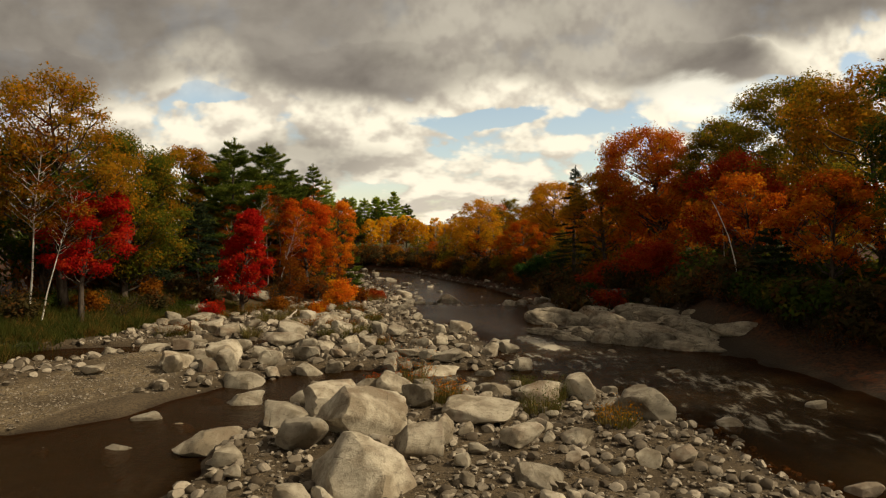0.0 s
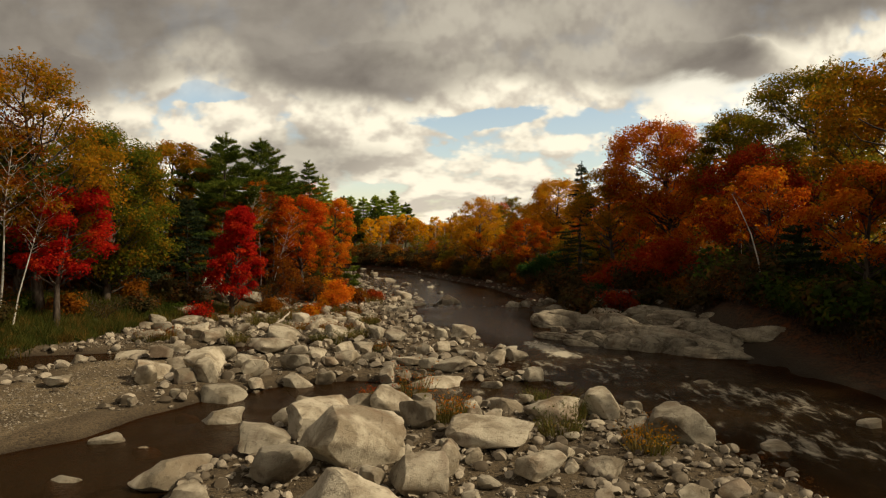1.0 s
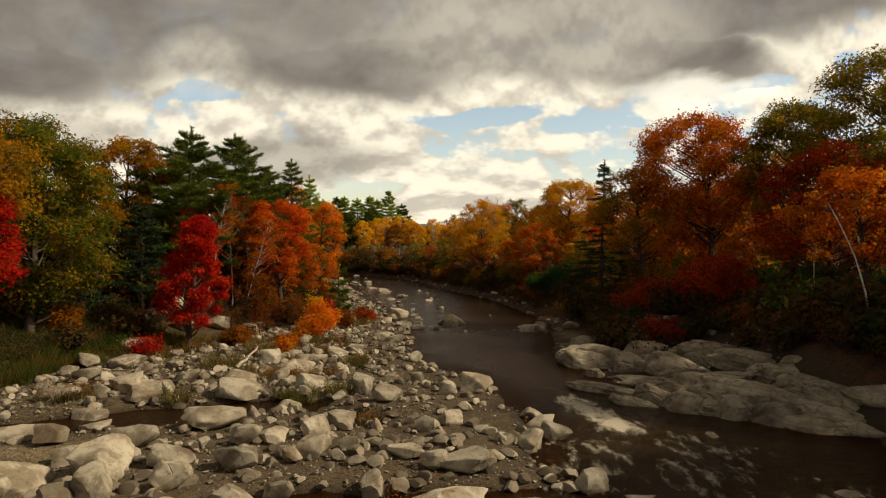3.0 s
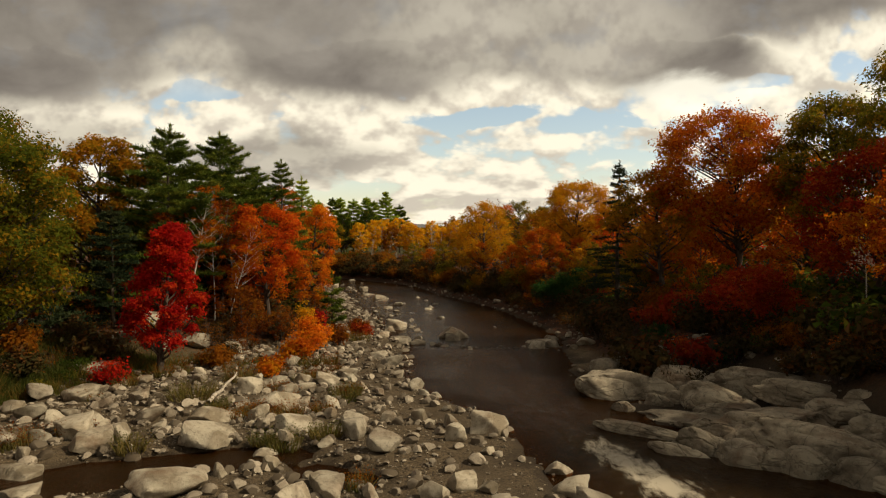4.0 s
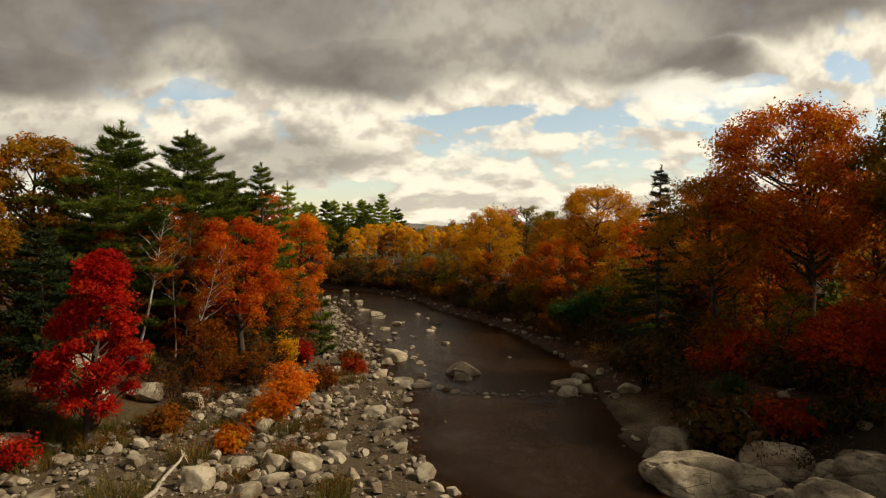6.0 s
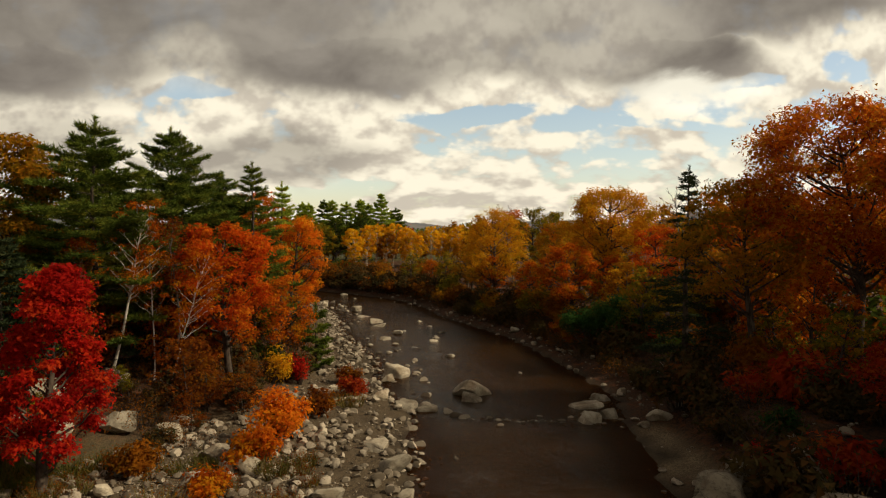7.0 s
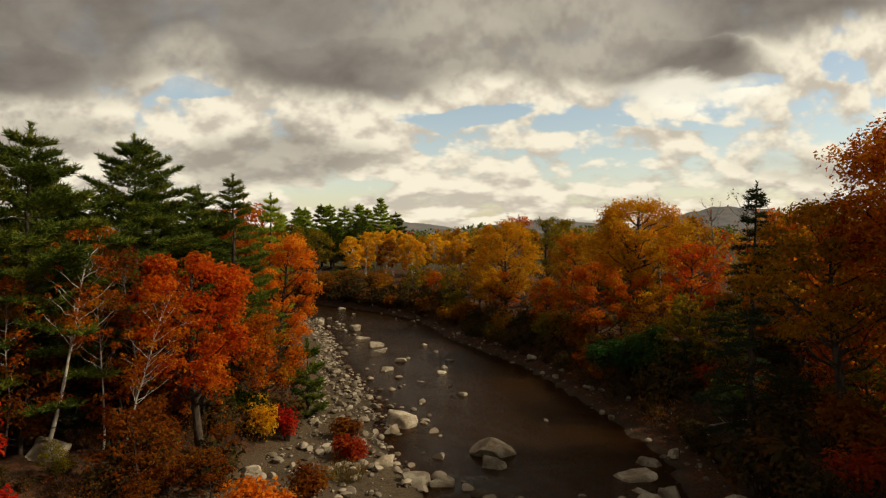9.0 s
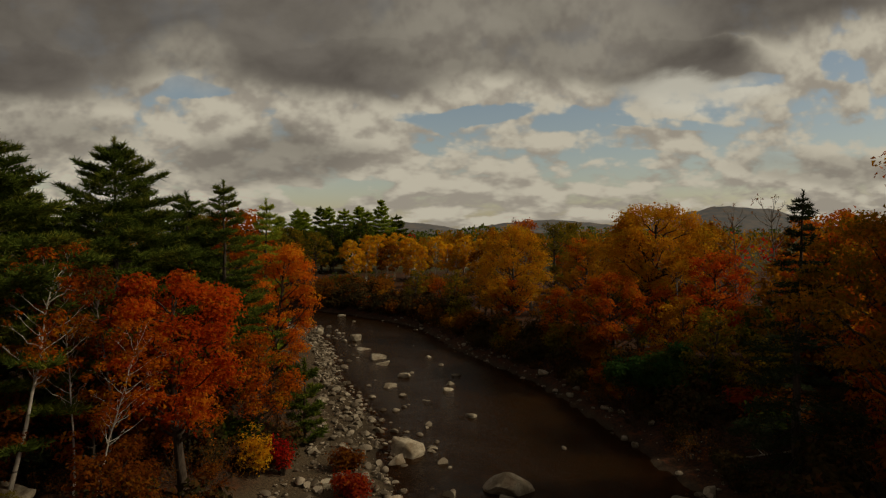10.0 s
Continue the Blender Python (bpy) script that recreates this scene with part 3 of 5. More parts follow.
def ledge_mesh(name, seed, mat):
    """Ice-smoothed bedrock: a low whaleback, stepped along its tilted beds and split by open joints."""
    rng = np.random.default_rng(seed)
    bm = bmesh.new()
    bmesh.ops.create_icosphere(bm, subdivisions=5, radius=1.0)
    co = np.array([v.co[:] for v in bm.verts])
    co /= (np.abs(co) ** 2.3).sum(1)[:, None] ** (1 / 2.3) * 1.04
    for _ in range(5):
        normal = rng.normal(size=3) * [1, 1, 0.35]
        normal /= np.linalg.norm(normal)
        co -= np.maximum(co @ normal - rng.uniform(0.62, 0.86), 0)[:, None] * normal * 0.9
    off = rng.uniform(-50, 50, 3)
    bed = np.array([rng.normal() * 0.15, -0.42 + rng.normal() * 0.1, 0.9])
    joints = [(np.array([math.cos(a), math.sin(a), rng.normal() * 0.25]), rng.uniform(-0.55, 0.55), rng.uniform(0.05, 0.10)) for a in rng.normal(0.15, 0.35, 2)] + [(np.array([0.25 + rng.normal() * 0.2, 0.95, rng.normal() * 0.4]), rng.uniform(-0.45, 0.45), rng.uniform(0.04, 0.09)) for _ in range(2)]
    for v, c in zip(bm.verts, co):
        q = Vector(c) + Vector(off)
        k = 0.20 * noise.noise(q * 1.25) + 0.06 * noise.noise(q * 3.2) + 0.012 * noise.noise(q * 11.0)
        level = (float(c @ bed) + 0.07 * noise.noise(q * 1.6)) * 4.2
        k += 0.05 * (min((level % 1.0) / 0.22, 1.0) - 0.5)
        for normal, reach, deep in joints:
            gap = abs(float(c @ normal) - reach + 0.06 * noise.noise(q * 2.2))
            k -= 1.6 * deep * max(0.0, 1 - gap / 0.045)
        v.co = Vector(c) * (1 + k)
        v.co.z *= 0.75
    me = bpy.data.meshes.new(name)
    bm.to_mesh(me)
    bm.free()
    me.polygons.foreach_set("use_smooth", np.ones(len(me.polygons), dtype=bool))
    me.set_sharp_from_angle(angle=radians(38))
    me.materials.append(mat)
    return me


SLABS = [ledge_mesh("ledge", 70 + i, LEDGE) for i in range(7)]
placed = []
stone_rng = np.random.default_rng(5)


def boulder(x, y, wide, deep=None, high=None, turn=None, sink=0.25, label="", shape=None, pool_of=None, lift=0.0):
    """A boulder that rests in the bed; wide, deep and high are its full sizes."""
    deep, high = deep or wide * stone_rng.uniform(0.7, 1.0), high or wide * stone_rng.uniform(0.5, 0.75)
    meshes = pool_of or (BIG if wide > 0.75 else MEDIUM)
    me = meshes[(shape if shape is not None else int(stone_rng.integers(99))) % len(meshes)]
    ob = new("boulder", me)
    turn = stone_rng.uniform(-40, 40) if turn is None else turn
    tilt = stone_rng.normal(size=2) * 7 + ((-5, 6) if pool_of else (0, 0))
    base = float(ground_height(x, y))
    ob.matrix_world = Matrix.Translation((x, y, (float(water_level(y)) - 0.05 + min(max(base - float(water_level(y)), 0.0), 0.7)) if pool_of else max(base, float(water_level(y)) - 0.25) + high * (0.5 - sink * 0.6) + lift)) @ Euler((radians(tilt[0]), radians(tilt[1]), radians(turn))).to_matrix().to_4x4() @ Matrix.Diagonal((wide / 1.7, deep / 1.7, high / 1.02, 1))
    placed.append((x, y, wide))
    if not label:
        size = "large" if wide > 1.3 else "small" if wide < 0.6 else "middling"
        form = "flat slab-like" if high < 0.4 * wide else "tall blocky" if high > 0.7 * wide else "worn angular"
        label = f"{size} {form} pale grey boulder on the river bed"
    return tagged(ob, label, "boulder", "river boulders")


# bedrock ledges along the far side of the channel: place, width, depth, height, turn
LEDGES = [(9.9, 31.4, 4.4, 2.3, 1.05, -28), (12.4, 30.2, 3.8, 1.8, 0.85, -36), (13.8, 28.6, 2.8, 1.2, 0.55, -38), (7.2, 31.3, 2.2, 1.0, 0.62, -38), (7.9, 30.1, 1.7, 1.0, 0.8, -30), (8.9, 29.3, 1.5, 0.9, 0.85, -34), (9.9, 28.5, 1.7, 0.9, 0.8, -30), (10.9, 27.7, 2.4, 1.0, 0.5, -32), (11.6, 28.9, 2.6, 1.0, 0.6, -36), (6.3, 31.0, 1.6, 0.7, 0.3, -36), (6.3, 32.9, 3.6, 1.1, 0.28, -30), (8.4, 32.6, 2.6, 1.2, 0.5, -28), (14.6, 32.6, 2.6, 1.7, 1.2, -18), (13.3, 33.3, 1.6, 1.1, 0.9, 12), (16.1, 30.6, 2.2, 1.4, 0.9, -20)]
LEDGES_UP = [(8.4, 34.3, 4.0, 1.6, 0.26, -30), (10.6, 33.7, 3.4, 1.6, 0.45, -30), (12.4, 33.2, 2.6, 1.5, 0.6, -25), (9.3, 35.1, 2.2, 1.1, 0.4, -25), (8.4, 37.0, 1.0, 0.8, 0.45, 10), (10.7, 38.0, 2.0, 1.3, 0.8, -20), (6.9, 41.6, 1.9, 1.6, 1.1, 8), (7.2, 38.5, 3.7, 2.3, 1.15, -16), (9.9, 42.3, 2.2, 1.3, 0.9, 0), (9.5, 39.8, 2.4, 1.6, 1.1, -14), (9.7, 36.0, 2.6, 1.5, 0.85, -20), (12.2, 36.9, 5.2, 1.8, 0.95, -28), (12.6, 35.0, 3.6, 1.4, 0.6, -30), (8.4, 42.7, 1.8, 1.1, 0.7, 0), (7.6, 36.6, 0.9, 0.7, 0.5, -10), (6.1, 36.1, 0.8, 0.7, 0.4, 20), (11.9, 38.9, 1.9, 1.2, 0.9, -12), (15.6, 34.6, 2.0, 1.2, 0.9, -12)]
for x, y, wide, deep, high, turn in LEDGES + LEDGES_UP:
    ob = boulder(x, y, wide, deep, high * 1.0 + 0.08, turn, 0.5, "broad smooth bedrock ledge beside the rapids", pool_of=SLABS)
    ob.name = "bedrock_ledge"
    tagged(ob, category="rock ledge", group="bedrock ledges")

# the boulders that stand out: place, width, height
NEAR_STONES = [(8.1, 12.2, 0.76, 0.34), (1.8, 12.3, 0.98, 0.34), (-1.5, 12.2, 2.3, 1.0), (4.3, 13.3, 0.6, 0.42), (5.2, 13.5, 0.73, 0.38), (-0.6, 13.8, 1.2, 0.7), (-3.3, 14.4, 1.52, 0.69), (1.7, 14.3, 1.1, 0.49), (0.0, 14.6, 0.73, 0.8), (-5.4, 14.6, 1.49, 0.6), (3.1, 14.7, 0.85, 0.4), (-7.7, 14.8, 0.86, 0.41), (0.6, 15.2, 0.47, 0.4), (-6.2, 15.3, 0.96, 0.27), (-2.1, 15.4, 2.3, 1.15), (-3.9, 15.9, 1.15, 0.71), (1.1, 16.5, 2.1, 0.6), (4.5, 16.9, 0.6, 0.42), (5.5, 17.0, 1.59, 0.72), (-0.7, 17.6, 0.95, 0.73), (-3.2, 17.5, 1.7, 0.85), (6.0, 18.1, 1.22, 0.39), (-1.3, 18.6, 1.3, 0.7), (2.8, 18.4, 1.45, 0.59), (-2.3, 18.7, 1.0, 0.6), (-3.5, 19.1, 1.1, 0.55), (4.1, 18.6, 1.04, 0.63), (-5.9, 18.8, 1.28, 0.52), (1.7, 19.2, 1.21, 0.38), (-7.1, 19.5, 0.63, 0.26), (3.5, 20.5, 0.74, 0.32), (-6.8, 21.1, 1.75, 0.59), (2.7, 20.9, 0.55, 0.27), (-12.3, 22.2, 1.1, 0.34), (-9.6, 22.4, 0.9, 0.62), (-1.8, 22.5, 0.69, 0.33), (1.4, 22.6, 0.91, 0.41), (-4.8, 22.7, 1.14, 0.71), (-0.3, 22.8, 1.75, 0.5)]
BAR_STONES = [(4.0, 23.0, 0.8, 0.31), (-4.0, 23.0, 0.78, 0.55), (-6.4, 23.1, 1.02, 0.61), (-9.9, 23.4, 1.32, 0.56), (-16.0, 24.0, 0.98, 0.34), (-8.2, 24.0, 1.45, 0.7), (-5.2, 24.1, 1.05, 0.57), (0.2, 24.3, 1.25, 0.45), (-0.6, 24.4, 0.66, 0.51), (-7.0, 24.6, 1.1, 0.5), (-9.4, 24.9, 1.0, 0.5), (-1.3, 25.0, 0.84, 0.3), (-2.8, 25.6, 0.63, 0.39), (-2.2, 25.9, 0.67, 0.29), (-8.6, 25.9, 1.4, 0.59), (-5.6, 25.9, 0.9, 0.5), (-13.4, 25.6, 1.2, 0.5), (-3.9, 26.6, 0.84, 0.61), (-7.1, 27.6, 1.9, 0.57), (-12.3, 27.2, 1.3, 0.69), (2.5, 28.2, 1.08, 0.45), (-10.6, 28.0, 1.1, 0.55), (-11.5, 29.5, 1.18, 0.58), (2.5, 29.5, 0.77, 0.45)]
UPPER_BAR_STONES = [(-5.6, 30, 1.02, 0.47), (-13.6, 31, 1.63, 0.52), (-10.7, 31.1, 1.34, 0.56), (-5.6, 31.2, 1, 0.47), (-10.2, 31.9, 0.78, 0.49), (-7.7, 31.9, 1.56, 0.65), (-3.2, 32.3, 0.86, 0.49), (-11.8, 32.4, 1.52, 0.72), (-5.3, 32.9, 1.44, 0.61), (1, 32.9, 1.26, 0.75), (-3.3, 33.2, 0.9, 0.5), (-8.2, 33.9, 1.57, 0.66), (-12.2, 34.1, 1.01, 0.43), (-10.3, 34.1, 1.01, 0.43), (-6.4, 35.7, 1.46, 0.61), (-14.4, 37.6, 1.9, 0.6), (-5.7, 36.4, 0.72, 0.3), (-8.4, 36.4, 0.72, 0.38), (-12, 37.1, 0.99, 0.43), (-8.1, 38.3, 1.05, 0.72), (-6.1, 38.5, 0.97, 0.41), (-5.3, 39.9, 1.14, 0.48)]
BANK_STONES = [(-13.6, 47.1, 1.5, 0.7), (-11.9, 47.4, 1.2, 0.7), (-11.7, 48.6, 1.3, 0.6), (-9.0, 45.2, 1.6, 0.7), (6.2, 51.2, 0.9, 0.6), (5.1, 50.3, 1.1, 0.75), (5.9, 53.6, 1.7, 0.6), (-7.6, 40.1, 0.87, 0.4), (-6.4, 40.1, 1.07, 0.49), (-4.6, 40.7, 0.79, 0.43), (-15.9, 41.3, 2.12, 0.51), (-4.7, 41.7, 0.95, 0.44), (-9.3, 43.3, 0.88, 0.45), (-3, 44.1, 1.24, 0.52), (-16.5, 44.9, 1.87, 0.59), (-14.9, 45.5, 1.21, 0.58), (-3.7, 46.4, 0.99, 0.45), (-17, 48.1, 1.75, 0.92), (7.9, 49.3, 1.09, 0.46), (-15.8, 51.4, 1.45, 0.65), (6.4, 51.6, 0.7, 0.31), (5.5, 51.8, 1.01, 0.42), (-1.8, 52.8, 1.05, 0.68), (-3, 52.9, 1.18, 0.56), (-4.3, 54.6, 1.13, 0.48), (0.4, 55, 1.11, 0.78), (6.9, 55.3, 1.3, 0.55), (-2.5, 61.7, 0.73, 0.31)]
POOL_STONES = [(-3.7, 61.4, 1.75, 1.1), (-1, 70.3, 0.44, 0.23), (-2.9, 70.9, 0.67, 0.28), (-5.6, 74.6, 1.21, 0.51), (-4.7, 77.5, 1.2, 0.53), (-7, 81.7, 2.09, 0.25), (-6.9, 84.1, 1.46, 0.61), (-2.8, 84.6, 0.89, 0.39), (-8.4, 88.2, 2.4, 0.34), (-7.4, 85.6, 2.2, 0.3), (-9.8, 93.1, 1.14, 0.88), (-13.8, 95.4, 0.94, 0.83), (-6.6, 110.7, 1.3, 0.75), (-13.8, 110.8, 1.16, 0.49), (-11.3, 112.5, 1.04, 0.5)]
for x, y, wide, high in NEAR_STONES + BAR_STONES + UPPER_BAR_STONES + BANK_STONES + POOL_STONES:
    boulder(x, y, wide, wide * stone_rng.uniform(0.72, 0.95), high, stone_rng.uniform(-25, 25))


tagged(boulder(0.55, 56.9, 2.1, 1.7, 1.15, 10, shape=3), "large pale rounded boulder standing in midstream").name = "midstream_boulder"


def scatter(count, x0, x1, y0, y1, small, large, test, clear=0.45):
    done = 0
    for _ in range(count * 12):
        if done >= count:
            return
        x, y = stone_rng.uniform(x0, x1), stone_rng.uniform(y0, y1)
        wide = small + (large - small) * stone_rng.random() ** 2.2
        if test(x, y) and all((x - a) ** 2 + (y - b) ** 2 > (clear * (wide + c)) ** 2 for a, b, c in placed):
            boulder(x, y, wide)
            done += 1


def on_bar(x, y):
    return forest_edge(y) + 0.5 < x < left_edge(y) + 0.6 and on_spit(x, y) < 0.3 and pool(x, y) < 0.2


scatter(48, -13, 4.5, 19, 34, 0.4, 1.0, on_bar)
scatter(46, -16.5, 2, 33, 48, 0.4, 0.95, on_bar)
scatter(32, -4.8, 7.0, 11, 21, 0.35, 0.9, on_bar, 0.40)
scatter(6, -12, -4, 11, 21, 0.4, 0.9, lambda x, y: pool(x, y) > 0.3)
scatter(16, 1.5, 11, 13, 28, 0.35, 0.8, lambda x, y: left_edge(y) < x < right_edge(y) - 2.0)
scatter(12, -10, -1, 50, 75, 0.4, 0.9, on_bar)
scatter(10, -12, 6, 62, 112, 0.35, 1.0, lambda x, y: left_edge(y) - 1 < x < right_edge(y) + 0.5)
scatter(8, 5, 14, 40, 100, 0.35, 0.9, lambda x, y: right_edge(y) - 0.3 < x < right_edge(y) + 2)


def cobbles(name, count, spots, small, large, seed, label, afloat=False):
    """Many small stones joined into one mesh."""
    rng = np.random.default_rng(seed)
    protos = []
    for i in range(12):
        bm = bmesh.new()
        bmesh.ops.create_icosphere(bm, subdivisions=2 if i < 6 else 1, radius=1.0)
        co = np.array([v.co[:] for v in bm.verts])
        fa = np.array([[v.index for v in f.verts] for f in bm.faces])
        bm.free()
        for _ in range(6):
            normal = rng.normal(size=3)
            normal /= np.linalg.norm(normal)
            co -= np.maximum(co @ normal - rng.uniform(0.5, 0.8), 0)[:, None] * normal
        protos.append((co * [1, 1, 0.7], fa))
    xs, ys = spots(rng, count)
    zs = water_level(ys) - 0.10 if afloat else ground_height(xs, ys)
    verts, faces, base = [], [], 0
    for x, y, z in zip(xs, ys, zs):
        s = (small + (large - small) * rng.random() ** 3.6) * 0.5
        co, fa = protos[int(rng.integers(6)) + (0 if s > 0.14 else 6)]
        a = rng.uniform(0, 6.28)
        c, q = math.cos(a) * s, math.sin(a) * s
        k = rng.uniform(0.65, 1.0)
        v = np.stack([co[:, 0] * c - co[:, 1] * q * k, co[:, 0] * q + co[:, 1] * c * k, co[:, 2] * s * rng.uniform(0.7, 1.1) + s * 0.25], 1)
        verts.append(v + [x, y, z])
        faces.append(fa + base)
        base += len(co)
    me = raw_mesh(name, np.concatenate(verts), np.concatenate(faces), COBBLE, True)
    me.set_sharp_from_angle(angle=radians(28))
    return tagged(new(name, me), label, "stones", kind="stuff")


def cobble_material():
    m, n = material("cobble_stone")
    p = place_of(n)
    own = n.add("ShaderNodeNewGeometry", "Random Per Island")
    color = n.mix(n.math("POWER", own, 1.35), (0.070, 0.052, 0.032), (0.42, 0.36, 0.27))
    color = n.mix(n.math("MULTIPLY", n.ramp(n.noise(p, 14.0, 5.0, 0.65), 0.45, 0.7), 0.5), color, (0.10, 0.08, 0.055))
    finish(n, color, 0.85, n.noise(p, 30.0, 4.0, 0.7), 0.4, 0.02, 0.25)
    return m


COBBLE = cobble_material()


def band(x_of, y0, y1):
    """Spots spread over a strip of the bar; x_of gives its two sides at y."""
    def spots(rng, count):
        ys = y0 + (y1 - y0) * rng.random(count)
        lo, hi = x_of(ys)
        xs = lo + (hi - lo) * rng.random(count)
        strip = step((3.4 - (left_edge(ys) - xs)) / 1.2) * step((ys - 25) / 2) * step((52 - ys) / 4)
        keep = (pool(xs, ys) < 0.22) & (rng.random(count) > 0.62 * strip) & ((on_spit(xs, ys) < 0.4) | (rng.random(count) < 0.05))
        return xs[keep], ys[keep]
    return spots


def gravel_spots(rng, count):
    xs, ys = rng.uniform(-15.5, -8, count * 3), rng.uniform(13.5, 27, count * 3)
    keep = (on_spit(xs, ys) > 0.5) & (pool(xs, ys) < 0.15)
    return xs[keep][:count], ys[keep][:count]


cobbles("bar_stones", 8200, band(lambda y: (np.maximum(forest_edge(y) + 0.5, -16.5), left_edge(y) + 0.5), 19, 50), 0.07, 0.55, 21, "loose rounded stones and cobbles covering the river bar")
cobbles("near_stones", 5200, band(lambda y: (np.full_like(y, -5.0), left_edge(y) + 0.6), 10.5, 21.6), 0.05, 0.38, 22, "loose cobbles round the large boulders")
cobbles("start_stones", 1700, lambda rng, count: (rng.normal(-0.5, 3.6, count), 11.5 - np.abs(rng.normal(0, 7.0, count))), 0.06, 0.4, 31, "loose cobbles of the lower bar")
cobbles("bar_gravel", 8000, band(lambda y: (np.maximum(forest_edge(y) + 0.8, -16), left_edge(y) + 0.3), 22.5, 44), 0.035, 0.15, 29, "fine gravel between the boulders of the bar")
cobbles("spit_gravel", 4200, lambda rng, count: gravel_spots(rng, count), 0.035, 0.13, 28, "fine tan gravel of the low spit")
cobbles("bank_stones", 1900, band(lambda y: (forest_edge(y) + 0.8, left_edge(y) + 0.6), 50, 104), 0.12, 0.6, 23, "loose pale stones along the river's edge")
cobbles("far_bank_stones", 380, band(lambda y: (right_edge(y) - 0.3, right_edge(y) + 2.6), 38, 112), 0.12, 0.55, 24, "small stones along the foot of the far bank")

cobbles("ledge_stones", 240, band(lambda y: (np.full_like(y, 6.4), np.full_like(y, 13.8)), 33, 44), 0.12, 0.6, 30, "loose stones between the bedrock ledges")
cobbles("stream_stones", 300, band(lambda y: (left_edge(y) - 0.6, 0.76 * left_edge(y) + 0.24 * right_edge(y)), 43, 112), 0.16, 0.75, 25, "wet stones breaking the surface of the stream", True)
cobbles("midstream_stones", 34, band(lambda y: (left_edge(y), right_edge(y)), 54, 112), 0.16, 0.8, 26, "scattered wet stones in midstream", True)
cobbles("riffle_stones", 90, band(lambda y: (np.full_like(y, -1.5), np.full_like(y, 6.0)), 49.8, 51.6), 0.15, 0.6, 27, "line of wet stones across a riffle", True)


# ---- trees ----
def broadleaf(name, label, x, y, top, radius, leaf, seed, bark=None, low=0.25, density=1.0, lean=(0, 0), leaf_size=0.064, category="tree", bare=0.15, stout=1.0, group="", taper=0.0):
    """A broad-leaved tree: tapered trunk, forked limbs that end in puffs of foliage, each a ragged shell of small leaves."""
    rng = np.random.default_rng(seed)
    base = float(ground_height(x, y))
    tall = top - base
    trunk = limb(rng, (0, 0, -0.3), (lean[0], lean[1], 1), tall * 0.86 + 0.3, 9, 0.3, 0.05)
    girth = (0.018 * tall + 0.03) * stout
    paths = [(trunk, girth * np.linspace(1.15, 0.12, 9))]
    # the crown is an egg from low to the top, widest a little under its middle
    foot = low * tall
    half = (tall - foot) / 2
    count = int(17 + 6.0 * radius * max(1.0, half / radius))
    puffs, sizes, twigs = [], [], []
    for i in range(count):
        up = -0.92 + 1.84 * (i + rng.uniform(0.1, 0.9)) / count
        a = i * 2.4 + rng.uniform(-0.5, 0.5)
        wide = math.sqrt(max(0.05, 1 - up * up)) * (1.05 - 0.18 * up) * (1 - taper * (up + 1) / 2)
        out = rng.uniform(0.66, 1.0) if rng.random() < 0.8 else rng.uniform(0.2, 0.5)
        size = radius * rng.uniform(0.19, 0.32) * (1.2 if radius < 2 else 1.0)
        z = foot + half * (1 + up * 0.86)
        on = trunk[np.argmin(np.abs(trunk[:, 2] - z))]
        at = np.array([on[0] + math.cos(a) * radius * 0.86 * wide * out, on[1] + math.sin(a) * radius * 0.86 * wide * out, z])
        if rng.random() < bare:
            size *= 0.45
        root_z = max(min(z - 0.55 * np.hypot(*(at - on)[:2]) - 0.12 * half, tall * 0.78), 0.6 * foot)
        start = np.array([np.interp(root_z, trunk[:, 2], trunk[:, k]) for k in range(3)])
        bend = (start + at) / 2 + [0, 0, -0.10 * np.linalg.norm(at - start)] + rng.normal(size=3) * 0.05 * radius
        t = np.linspace(0, 1, 6)[:, None]
        arm = start * (1 - t) ** 2 + 2 * bend * t * (1 - t) + at * t * t + rng.normal(size=(6, 3)) * 0.02 * radius * np.sin(t * np.pi)
        paths.append((arm, girth * (0.50 - 0.32 * z / tall) * np.linspace(1, 0.22, 6)))
        for _ in range(3):
            tip = at + np.clip(rng.normal(size=3), -1.2, 1.2) * size * [0.55, 0.55, 0.4] + [0, 0, size * 0.1]
            twigs.append((np.stack([arm[4], (arm[4] + tip) / 2 + rng.normal(size=3) * 0.06 * size, tip]), girth * 0.10 * np.array([1, 0.6, 0.3])))
        puffs.append(at)
        sizes.append(size)
    puffs, sizes = np.array(puffs), np.array(sizes)
    thing = new(name)
    thing.location = (x, y, base)
    (v, f), (av, af), (tv, tf) = tubes(paths[:1], 7), tubes(paths[1:], 4), tubes(twigs, 3)
    part_of("trunk", raw_mesh("trunk", np.concatenate([v, av, tv]), np.concatenate([f, af + len(v), tf + len(v) + len(av)]), bark or BARK, True), thing)
    total = int(density * 11000 * (radius / 3.0) ** 1.5)
    share = sizes ** 2 / (sizes ** 2).sum()
    pick = rng.choice(len(puffs), total, p=share)
    way = rng.normal(size=(total, 3))
    way /= np.linalg.norm(way, axis=1)[:, None]
    way[:, 2] = np.where((way[:, 2] < -0.2) & (rng.random(total) < 0.7), -way[:, 2], way[:, 2])
    lump = 1 + 0.22 * np.sin(way[:, 0] * 5.1 + pick * 1.7) * np.sin(way[:, 1] * 4.7 + pick) + 0.14 * np.sin(way[:, 2] * 8 + way[:, 0] * 7 + pick * 2.3)
    reach = sizes[pick] * lump * (0.22 + 0.80 * rng.random(total) ** 0.6 + 0.10 * np.clip(rng.normal(size=total), 0, 1.5))
    centre = puffs[pick] + way * reach[:, None] * [1.0, 1.0, 0.72]
